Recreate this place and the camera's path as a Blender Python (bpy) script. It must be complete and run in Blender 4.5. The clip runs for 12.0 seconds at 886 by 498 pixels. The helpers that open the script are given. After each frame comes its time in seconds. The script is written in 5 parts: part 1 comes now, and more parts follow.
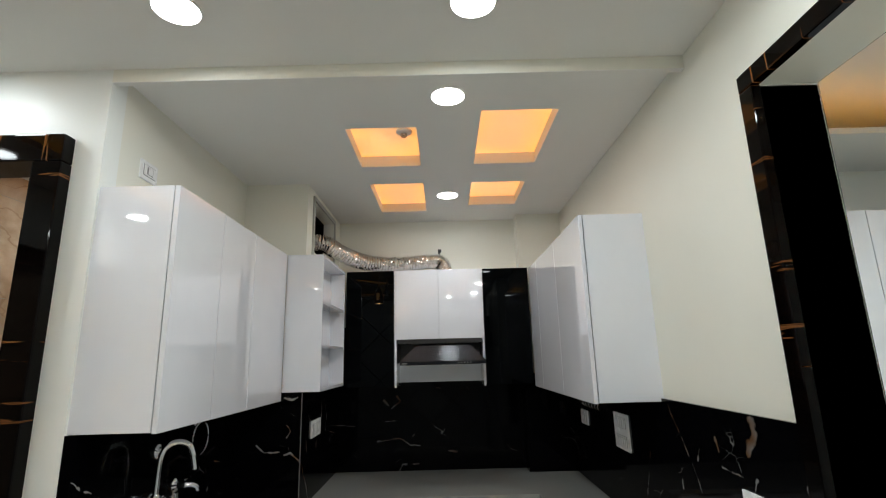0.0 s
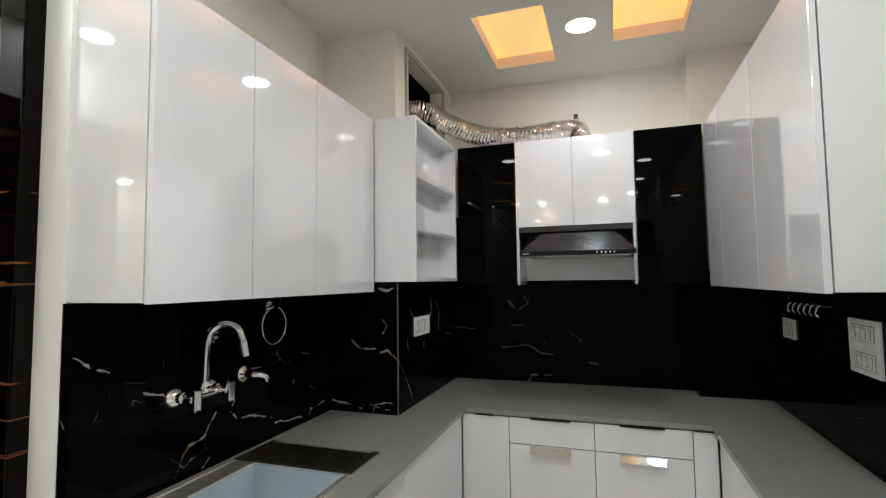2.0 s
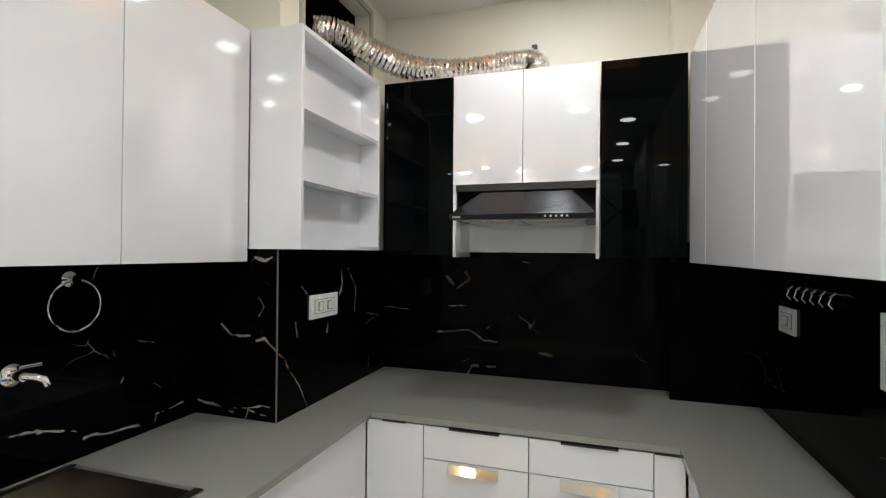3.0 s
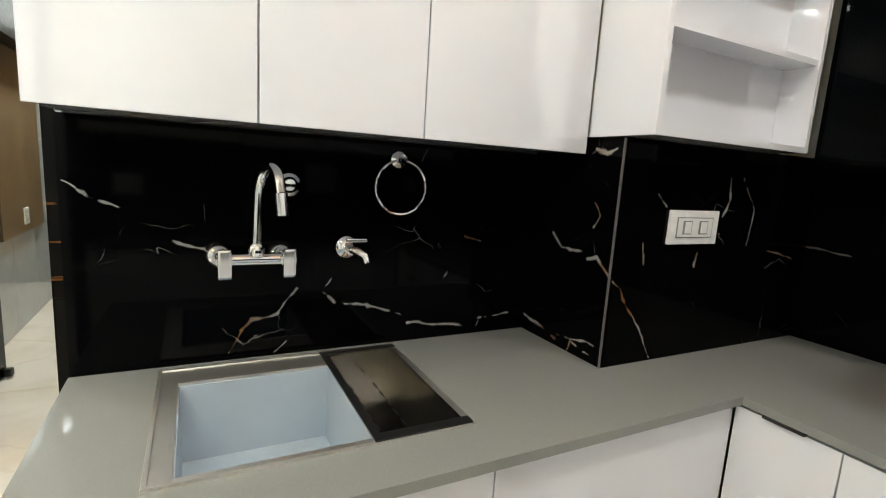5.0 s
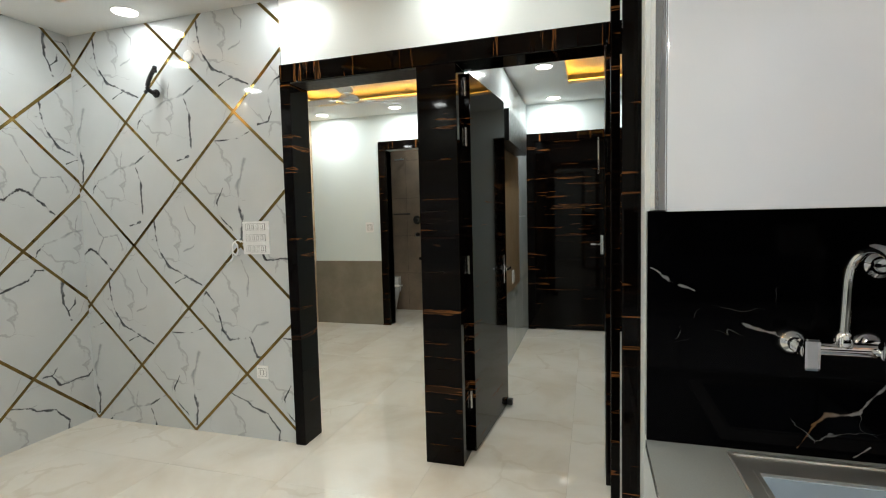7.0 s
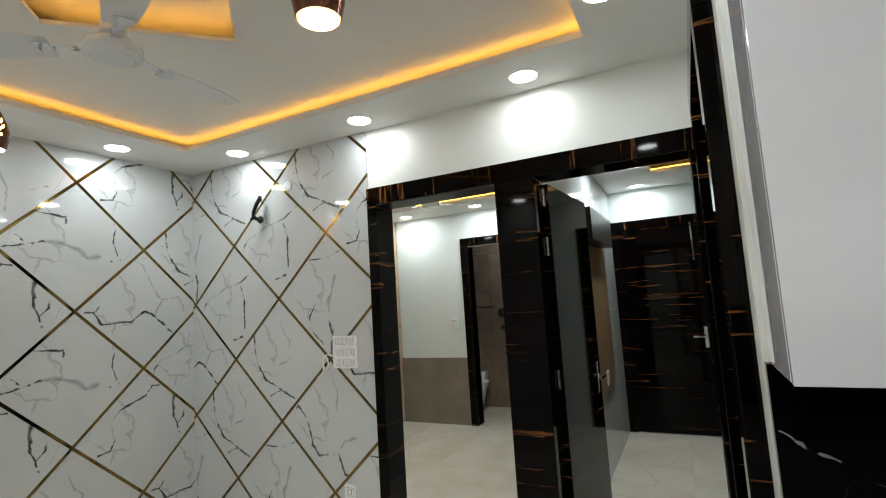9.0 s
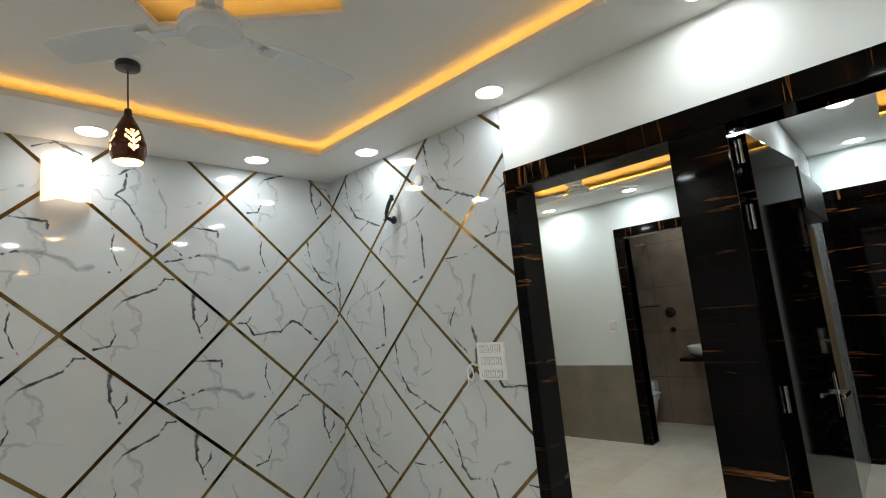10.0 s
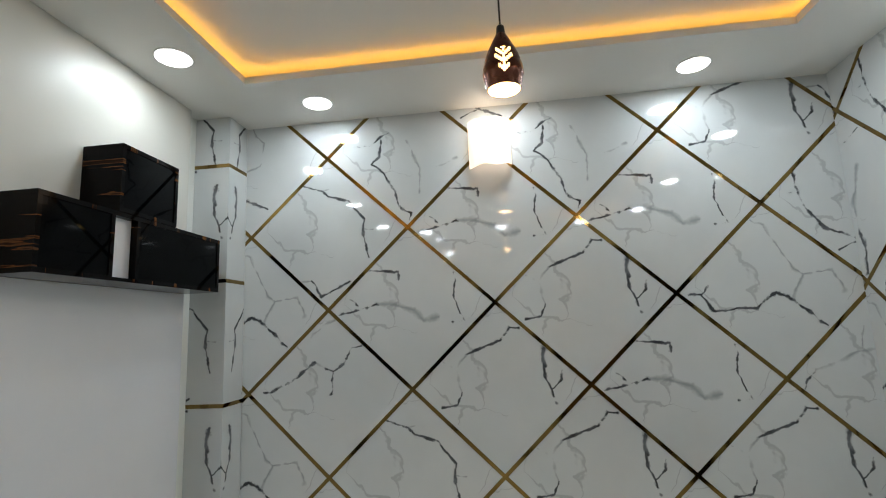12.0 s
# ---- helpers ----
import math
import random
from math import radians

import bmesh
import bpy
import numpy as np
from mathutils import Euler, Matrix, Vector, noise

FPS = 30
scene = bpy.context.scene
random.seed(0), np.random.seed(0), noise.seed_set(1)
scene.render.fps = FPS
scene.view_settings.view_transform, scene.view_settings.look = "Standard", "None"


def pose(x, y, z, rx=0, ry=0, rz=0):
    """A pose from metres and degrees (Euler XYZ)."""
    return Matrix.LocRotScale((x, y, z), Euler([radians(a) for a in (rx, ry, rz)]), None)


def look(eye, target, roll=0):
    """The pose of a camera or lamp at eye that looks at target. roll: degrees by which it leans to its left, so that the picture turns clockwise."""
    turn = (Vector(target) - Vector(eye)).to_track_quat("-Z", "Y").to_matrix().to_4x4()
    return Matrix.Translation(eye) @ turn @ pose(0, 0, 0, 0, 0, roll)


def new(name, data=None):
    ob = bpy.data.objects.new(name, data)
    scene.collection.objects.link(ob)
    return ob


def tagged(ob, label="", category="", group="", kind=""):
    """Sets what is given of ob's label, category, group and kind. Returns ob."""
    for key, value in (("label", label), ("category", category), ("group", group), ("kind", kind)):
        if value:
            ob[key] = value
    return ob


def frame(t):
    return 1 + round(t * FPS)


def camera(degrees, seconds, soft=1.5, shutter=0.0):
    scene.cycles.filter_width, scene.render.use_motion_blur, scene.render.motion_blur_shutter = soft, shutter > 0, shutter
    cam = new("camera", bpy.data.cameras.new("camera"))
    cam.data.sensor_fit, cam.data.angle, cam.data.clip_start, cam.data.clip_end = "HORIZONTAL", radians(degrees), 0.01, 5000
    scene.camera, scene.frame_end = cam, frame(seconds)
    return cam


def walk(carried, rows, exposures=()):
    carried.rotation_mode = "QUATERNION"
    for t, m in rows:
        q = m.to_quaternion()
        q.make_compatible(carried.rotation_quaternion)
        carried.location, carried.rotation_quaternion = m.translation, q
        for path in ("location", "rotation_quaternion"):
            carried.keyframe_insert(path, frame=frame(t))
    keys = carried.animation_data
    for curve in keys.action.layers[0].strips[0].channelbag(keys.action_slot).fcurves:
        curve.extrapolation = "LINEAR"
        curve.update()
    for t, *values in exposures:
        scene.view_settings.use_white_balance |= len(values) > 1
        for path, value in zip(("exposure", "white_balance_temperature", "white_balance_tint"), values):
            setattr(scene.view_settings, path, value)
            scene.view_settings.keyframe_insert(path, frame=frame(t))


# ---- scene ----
cam = camera(84.7, 12.0, soft=1.1)
PATH = [
    (0, (0.722, 2.076, 1.732), (0.725, 4.028, 2.17), -1.5),
    (0.5, (0.74, 2.139, 1.72), (0.622, 4.093, 2.128), -1.8),
    (0.6, (0.761, 2.162, 1.712), (0.6, 4.116, 2.11), -1.6),
    (1, (0.796, 2.294, 1.667), (0.471, 4.239, 2.0), -1.3),
    (1.5, (0.828, 2.539, 1.578), (0.312, 4.456, 1.82), -1.1),
    (2, (0.864, 2.874, 1.557), (0.226, 4.765, 1.686), -0.7),
    (2.5, (0.985, 3.221, 1.55), (0.378, 5.125, 1.622), 0.1),
    (2.7, (1.032, 3.361, 1.55), (0.454, 5.275, 1.595), 0.3),
    (4.3, (0.889, 4.113, 1.46), (-0.375, 5.645, 1.226), 3.2),
    (4.5, (0.871, 4.117, 1.452), (-0.542, 5.507, 1.191), 3.4),
    (5, (0.838, 4.104, 1.431), (-0.914, 5.012, 1.11), 3.6),
    (5.5, (0.798, 4.0, 1.407), (-1.12, 4.429, 1.038), 2.5),
    (6, (0.765, 3.882, 1.405), (-1.203, 3.833, 1.047), 1.0),
    (6.5, (0.8, 3.723, 1.427), (-1.136, 3.301, 1.151), -0.5),
    (7, (0.852, 3.686, 1.506), (-1.055, 3.1, 1.37), -1.4),
    (7.2, (0.865, 3.692, 1.545), (-1.034, 3.07, 1.476), -1.5),
    (8.8, (0.826, 3.739, 1.702), (-0.976, 2.897, 1.911), -3.2),
    (9, (0.822, 3.686, 1.7), (-0.958, 2.8, 1.909), -3.6),
    (9.5, (0.597, 3.52, 1.688), (-1.055, 2.414, 1.925), -4.8),
    (10, (0.426, 3.4, 1.672), (-1.02, 2.046, 1.95), -5.5),
    (10.5, (0.185, 3.264, 1.667), (-0.952, 1.654, 2.005), -6.1),
    (11, (0.097, 3.012, 1.711), (-0.69, 1.214, 2.098), -5.3),
    (11.5, (-0.052, 2.796, 1.689), (-0.357, 0.855, 2.06), -3.1),
    (11.6, (-0.063, 2.757, 1.689), (-0.269, 0.8, 2.048), -2.9),
    (12, (-0.122, 2.629, 1.657), (0.117, 0.669, 1.974), -2.5),
]
EXPOSURES = [(0, -0.12, 6500, 10), (1.5, 0.08, 6650, 10), (2.5, 0.30, 6650, 10), (4.5, 0.9, 7150, 10), (5.5, 0.70, 7000, 10), (7, 0.02, 6800, 10), (9.5, -0.36, 6600, 10), (10.5, -0.48, 6450, 10), (12, -0.46, 6350, 10)]
walk(cam, [(t, look(eye, target, roll)) for t, eye, target, roll in PATH], EXPOSURES)

# ---- light and world ----
world = bpy.data.worlds.new("night")
scene.world = world
world.use_nodes = True
world.node_tree.nodes["Background"].inputs[0].default_value = (0.02, 0.03, 0.05, 1)
world.node_tree.nodes["Background"].inputs[1].default_value = 0.05
LED_W, KITCHEN_W, FAR_W = 3.8, 5.2, 10.0
LED_COL = (0.865, 0.965, 1.0)
AMBER = (1.0, 0.45, 0.055)


def lamp(x, y, z, watts, color=LED_COL, size=0.12, spread=180):
    d = bpy.data.lights.new("area_lamp", "AREA")
    d.shape, d.size, d.energy, d.color, d.spread = "DISK", size, watts, color, radians(spread)
    ob = new("area_lamp", d)
    ob.matrix_world = pose(x, y, z)
    return ob


def bulb(x, y, z, watts, color, radius=0.025):
    d = bpy.data.lights.new("bulb_lamp", "POINT")
    d.energy, d.color, d.shadow_soft_size = watts, color, radius
    ob = new("bulb_lamp", d)
    ob.location = (x, y, z)
    return ob


# ---- materials ----
class Nodes:
    """A small wrapper for building node trees."""

    def __init__(self, name):
        self.mat = bpy.data.materials.new(name)
        self.mat.use_nodes = True
        self.t = self.mat.node_tree
        self.b = self.t.nodes["Principled BSDF"]

    def n(self, kind, operation="", data_type=""):
        node = self.t.nodes.new(kind)
        if operation:
            node.operation = operation
        if data_type:
            node.data_type = data_type
        return node

    def link(self, a, b):
        self.t.links.new(a, b)

    def coords(self, scale=(1, 1, 1), world_space=True, offset_random=False):
        if world_space:
            src = self.n("ShaderNodeNewGeometry").outputs["Position"]
        else:
            src = self.n("ShaderNodeTexCoord").outputs["Object"]
        if offset_random:
            r = self.n("ShaderNodeObjectInfo").outputs["Random"]
            add = self.n("ShaderNodeVectorMath", operation="ADD")
            mul = self.n("ShaderNodeMath", operation="MULTIPLY")
            self.link(r, mul.inputs[0])
            mul.inputs[1].default_value = 37.0
            self.link(src, add.inputs[0])
            self.link(mul.outputs[0], add.inputs[1])
            src = add.outputs[0]
        m = self.n("ShaderNodeMapping")
        m.inputs["Scale"].default_value = scale
        self.link(src, m.inputs["Vector"])
        return m.outputs[0]

    def noise(self, vec, scale, detail=4, rough=0.5, distort=0.0):
        q = self.n("ShaderNodeTexNoise")
        q.inputs["Scale"].default_value, q.inputs["Detail"].default_value = scale, detail
        q.inputs["Roughness"].default_value, q.inputs["Distortion"].default_value = rough, distort
        self.link(vec, q.inputs["Vector"])
        return q

    def ramp(self, fac, stops):
        r = self.n("ShaderNodeValToRGB")
        els = r.color_ramp.elements
        while len(els) < len(stops):
            els.new(0.5)
        for e, (p, c) in zip(els, stops):
            e.position, e.color = p, (*c, 1) if len(c) == 3 else c
        self.link(fac, r.inputs[0])
        return r.outputs[0]

    def math(self, op, a, b=0.0):
        m = self.n("ShaderNodeMath", operation=op)
        for i, v in enumerate((a, b)):
            if isinstance(v, (int, float)):
                m.inputs[i].default_value = v
            else:
                self.link(v, m.inputs[i])
        return m.outputs[0]

    def mix(self, fac, a, b):
        m = self.n("ShaderNodeMix", data_type="RGBA")
        for i, v in ((0, fac), (6, a), (7, b)):
            if isinstance(v, (int, float)):
                m.inputs[i].default_value = v
            elif isinstance(v, tuple):
                m.inputs[i].default_value = (*v, 1)
            else:
                self.link(v, m.inputs[i])
        return m.outputs[2]

    def bump(self, height, strength, distance=0.002):
        q = self.n("ShaderNodeBump")
        q.inputs["Strength"].default_value, q.inputs["Distance"].default_value = strength, distance
        self.link(height, q.inputs["Height"])
        self.link(q.outputs[0], self.b.inputs["Normal"])

    def set(self, **kw):
        names = dict(color="Base Color", rough="Roughness", metal="Metallic", spec="Specular IOR Level", coat="Coat Weight", coat_rough="Coat Roughness", emit="Emission Color", power="Emission Strength", trans="Transmission Weight", ior="IOR", alpha="Alpha")
        for k, v in kw.items():
            s = self.b.inputs[names[k]]
            if isinstance(v, (int, float)):
                s.default_value = v
            elif isinstance(v, tuple):
                s.default_value = (*v, 1)
            else:
                self.link(v, s)
        return self


def paint(name, color, rough=0.55, amount=0.05, bump=0.12):
    k = Nodes(name)
    v = k.coords()
    big = k.noise(v, 1.3, 3)
    c = k.ramp(big.outputs[0], [(0.3, tuple(a * (1 - amount) for a in color)), (0.7, color)])
    k.set(color=c, rough=rough)
    fine = k.noise(v, 90, 3)
    k.bump(fine.outputs[0], bump, 0.002)
    return k.mat


def plain(name, color, rough=0.4, metal=0.0, amount=0.08, scale=30, **kw):
    k = Nodes(name)
    q = k.noise(k.coords(), scale, 4)
    c = k.ramp(q.outputs[0], [(0.3, tuple(a * (1 - amount) for a in color)), (0.7, color)])
    r = k.ramp(q.outputs[0], [(0.25, (rough * 0.85,) * 3), (0.75, (min(1, rough * 1.2),) * 3)])
    k.set(color=c, rough=r, metal=metal, **kw)
    return k.mat


def glow(name, color, power):
    k = Nodes(name)
    k.set(color=(0.8, 0.8, 0.8), emit=color, power=power)
    return k.mat


def warped(k, vec, amounts):
    """Bends coordinates by noises, given as (scale, amount)."""
    for scale, amount in amounts:
        w = k.noise(vec, scale, 3, 0.55)
        s = k.n("ShaderNodeVectorMath", operation="SUBTRACT")
        k.link(w.outputs["Color"], s.inputs[0])
        s.inputs[1].default_value = (0.5, 0.5, 0.5)
        d = k.n("ShaderNodeVectorMath", operation="SCALE")
        d.inputs[3].default_value = amount
        k.link(s.outputs[0], d.inputs[0])
        a = k.n("ShaderNodeVectorMath", operation="ADD")
        k.link(vec, a.inputs[0])
        k.link(d.outputs[0], a.inputs[1])
        vec = a.outputs[0]
    return vec


def vein(k, vec, scale, width, presence, seed=0.0, swell=0.02):
    """A mask of thin branching cracks: the edges of bent cells, broken up and thickened here and there by noise."""
    o = k.n("ShaderNodeVectorMath", operation="ADD")
    k.link(vec, o.inputs[0])
    o.inputs[1].default_value = (seed, seed * 1.7, seed * 0.6)
    v = warped(k, o.outputs[0], ((1.8, 0.36), (6.0, 0.10), (19.0, 0.026)))
    q = k.n("ShaderNodeTexVoronoi")
    q.feature = "DISTANCE_TO_EDGE"
    q.inputs["Scale"].default_value = scale
    k.link(v, q.inputs["Vector"])
    dist = k.math("DIVIDE", q.outputs["Distance"], scale)
    pres = k.noise(o.outputs[0], scale * 0.75, 2)
    fat = k.noise(o.outputs[0], scale * 3.1, 3)
    on = k.math("MINIMUM", k.math("MAXIMUM", k.math("MULTIPLY", k.math("SUBTRACT", pres.outputs[0], presence), 14.0), 0.0), 1.0)
    thick = k.math("ADD", width, k.math("MULTIPLY", k.math("MAXIMUM", k.math("SUBTRACT", fat.outputs[0], 0.53), 0.0), swell * 3))
    m = k.math("SUBTRACT", 1.0, k.math("DIVIDE", dist, k.math("MAXIMUM", k.math("MULTIPLY", thick, on), 0.00001)))
    return k.math("MINIMUM", k.math("MAXIMUM", k.math("MULTIPLY", m, 1.8), 0.0), 1.0)


def plane_coords(k, source, right, up):
    """Two coordinates of a flat surface, (right, up, 0), from a position; right and up are directions."""
    out = k.n("ShaderNodeCombineXYZ")
    for i, d in enumerate((right, up)):
        dot = k.n("ShaderNodeVectorMath", operation="DOT_PRODUCT")
        k.link(source, dot.inputs[0])
        dot.inputs[1].default_value = d
        k.link(dot.outputs["Value"], out.inputs[i])
    return out.outputs[0]


def strokes(k, vec, lines, thick, edge=1.9):
    """A mask of drawn veins. Each line is (half width, point, point, ...); thick is a socket that swells and breaks them."""
    nearest = None
    for half, *points in lines:
        line = None
        for p, q in zip(points, points[1:]):
            a, d = Vector((*p, 0)), Vector((q[0] - p[0], q[1] - p[1], 0))
            pa = k.n("ShaderNodeVectorMath", operation="SUBTRACT")
            k.link(vec, pa.inputs[0])
            pa.inputs[1].default_value = a
            dot = k.n("ShaderNodeVectorMath", operation="DOT_PRODUCT")
            k.link(pa.outputs[0], dot.inputs[0])
            dot.inputs[1].default_value = d / d.length_squared
            h = k.n("ShaderNodeClamp")
            k.link(dot.outputs["Value"], h.inputs[0])
            foot = k.n("ShaderNodeVectorMath", operation="SCALE")
            foot.inputs[0].default_value = d
            k.link(h.outputs[0], foot.inputs[3])
            far = k.n("ShaderNodeVectorMath", operation="DISTANCE")
            k.link(pa.outputs[0], far.inputs[0])
            k.link(foot.outputs[0], far.inputs[1])
            line = far.outputs["Value"] if line is None else k.math("MINIMUM", line, far.outputs["Value"])
        line = k.math("DIVIDE", line, half)
        nearest = line if nearest is None else k.math("MINIMUM", nearest, line)
    m = k.math("SUBTRACT", 1.0, k.math("DIVIDE", nearest, thick))
    return k.math("MINIMUM", k.math("MAXIMUM", k.math("MULTIPLY", m, edge), 0.0), 1.0)


def swelling(k, vec, scale, low, gain, least=0.16):
    """Thickness along a vein: mostly thin, fat in places."""
    q = k.noise(vec, scale, 3, 0.6)
    return k.math("MAXIMUM", k.math("MULTIPLY", k.math("SUBTRACT", q.outputs[0], low), gain), least)


def make_white_marble(name, dark, soft):
    """One print of the marble tiles, drawn about the tile's centre: dark branching veins and soft grey ones."""
    k = Nodes("white_marble_" + name)
    src = k.n("ShaderNodeTexCoord").outputs["Object"]
    flat = plane_coords(k, src, (-1, 1, 0), (0, 0, 1))
    v = warped(k, flat, ((5.0, 0.050), (13.0, 0.017), (36.0, 0.0040)))
    main = strokes(k, v, dark, swelling(k, flat, 16.0, 0.36, 4.8, 0.62))
    pale = strokes(k, v, soft, swelling(k, flat, 9.0, 0.30, 4.2, 0.25), 1.15)
    halo = strokes(k, v, [(half * 2.6, *pts) for half, *pts in dark[:2]], swelling(k, flat, 7.0, 0.38, 4.0), 0.9)
    hair = vein(k, flat, 2.3, 0.0060, 0.49, 3.1, 0.012)
    tone = k.noise(flat, 11.0, 3, 0.6)
    ink = k.ramp(tone.outputs[0], [(0.38, (0.115, 0.122, 0.135)), (0.48, (0.045, 0.050, 0.058)), (0.56, (0.007, 0.008, 0.011))])
    cloud = k.noise(k.coords(offset_random=True), 2.6, 4, 0.6)
    base = k.ramp(cloud.outputs[0], [(0.3, (0.575, 0.60, 0.605)), (0.7, (0.625, 0.65, 0.655))])
    base = k.mix(k.math("MULTIPLY", halo, 0.20), base, (0.33, 0.35, 0.37))
    base = k.mix(k.math("MULTIPLY", pale, 0.62), base, (0.17, 0.185, 0.20))
    base = k.mix(k.math("MULTIPLY", hair, 0.34), base, (0.16, 0.17, 0.185))
    c = k.mix(k.math("MULTIPLY", main, 0.93), base, ink)
    k.set(color=c, rough=0.045, spec=0.75)
    return k.mat


def make_black_marble(name, right, lines, strength=0.9):
    """A slab of black marble with its own veins, drawn along right and up, and scattered fine ones."""
    k = Nodes(name)
    v = k.coords((1, 1, 1.7))
    hue = k.noise(v, 3.4, 2)
    vc = k.ramp(hue.outputs[0], [(0.50, (0.33, 0.32, 0.31)), (0.62, (0.20, 0.10, 0.045))])
    c = (0.0014, 0.0014, 0.0018)
    flat = plane_coords(k, k.coords(), right, (0, 0, 1))
    bent = warped(k, flat, ((8.0, 0.028), (21.0, 0.010), (58.0, 0.0026)))
    drawn = strokes(k, bent, lines, swelling(k, flat, 19.0, 0.36, 4.6, 0.42))
    c = k.mix(k.math("MULTIPLY", drawn, strength), c, vc)
    b = vein(k, v, 4.6, 0.0013, 0.60, 7.7, 0.007)
    c = k.mix(k.math("MULTIPLY", b, 0.4), c, (0.30, 0.30, 0.29))
    k.set(color=c, rough=0.06, spec=0.06)
    return k.mat


def make_ebony(name, axis):
    """Glossy black-brown veneer with sparse amber streaks across the length, which runs along axis."""
    k = Nodes(name)
    s = [1.0, 1.0, 1.0]
    s["xyz".index(axis)] = 20.0
    v = k.coords(tuple(s))
    q = k.noise(v, 1.3, 4, 0.55, 0.3)
    streak = k.ramp(q.outputs[0], [(0.620, (0, 0, 0)), (0.636, (1, 1, 1)), (0.670, (0.12, 0.12, 0.12))])
    s2 = list(s)
    s2["xyz".index(axis)] = 26.0
    g = k.noise(k.coords(tuple(s2)), 2.0, 5, 0.6)
    dark = k.ramp(g.outputs[0], [(0.42, (0.001, 0.0008, 0.0008)), (0.60, (0.003, 0.0015, 0.001)), (0.72, (0.007, 0.003, 0.0015))])
    tone = k.noise(k.coords(), 2.3, 2)
    amber = k.ramp(tone.outputs[0], [(0.38, (0.07, 0.026, 0.009)), (0.62, (0.23, 0.088, 0.027))])
    c = k.mix(streak, dark, amber)
    k.set(color=c, rough=0.05, spec=0.11)
    return k.mat


def make_floor():
    k = Nodes("cream_marble_floor")
    v = k.coords(offset_random=True)
    cloud = k.noise(v, 1.6, 5, 0.6, 0.4)
    c = k.ramp(cloud.outputs[0], [(0.3, (0.66, 0.60, 0.50)), (0.55, (0.76, 0.725, 0.645)), (0.75, (0.80, 0.77, 0.70))])
    vn = vein(k, v, 1.3, 0.014, 0.49, 3.0, 0.05)
    c = k.mix(k.math("MULTIPLY", vn, 0.24), c, (0.52, 0.44, 0.32))
    k.set(color=c, rough=0.05, spec=0.5)
    return k.mat


def make_beige_tile():
    k = Nodes("beige_stone_tile")
    v = k.coords((1, 1, 1.6))
    cloud = k.noise(v, 2.2, 6, 0.62, 0.8)
    c = k.ramp(cloud.outputs[0], [(0.3, (0.38, 0.26, 0.165)), (0.5, (0.50, 0.375, 0.26)), (0.7, (0.58, 0.47, 0.36))])
    vn = vein(k, v, 2.2, 0.006, 0.46, 1.0, 0.02)
    c = k.mix(k.math("MULTIPLY", vn, 0.5), c, (0.28, 0.17, 0.10))
    k.set(color=c, rough=0.26)
    return k.mat


def make_taupe_tile():
    k = Nodes("taupe_tile")
    cloud = k.noise(k.coords(), 3.0, 6, 0.6)
    c = k.ramp(cloud.outputs[0], [(0.3, (0.19, 0.165, 0.125)), (0.7, (0.26, 0.23, 0.18))])
    k.set(color=c, rough=0.16)
    return k.mat


def make_quartz():
    k = Nodes("grey_quartz")
    v = k.coords()
    f = k.noise(v, 260, 2)
    g = k.noise(v, 2.0, 3)
    c = k.ramp(f.outputs[0], [(0.3, (0.240, 0.248, 0.234)), (0.7, (0.262, 0.270, 0.254))])
    c = k.mix(k.math("MULTIPLY", g.outputs[0], 0.2), c, (0.22, 0.22, 0.20))
    k.set(color=c, rough=0.07, spec=0.55)
    return k.mat


def make_gloss_white():
    k = Nodes("gloss_white_laminate")
    v = k.coords()
    q = k.noise(v, 3.5, 3)
    c = k.ramp(q.outputs[0], [(0.3, (0.76, 0.775, 0.82)), (0.7, (0.80, 0.81, 0.85))])
    k.set(color=c, rough=0.04, spec=0.85, coat=0.7, coat_rough=0.02)
    w = k.noise(v, 6.0, 2)
    k.bump(w.outputs[0], 0.05, 0.004)
    return k.mat


CREAM = paint("cream_wall_paint", (0.78, 0.765, 0.675))
PALE = paint("pale_aqua_wall_paint", (0.73, 0.80, 0.795), rough=0.4)
WHITE = paint("white_wall_paint", (0.80, 0.815, 0.78), rough=0.4)
CEIL = paint("ceiling_paint", (0.77, 0.765, 0.735), rough=0.6, bump=0.06)
FLOOR, BEIGE, TAUPE, QUARTZ, GLOSS = make_floor(), make_beige_tile(), make_taupe_tile(), make_quartz(), make_gloss_white()
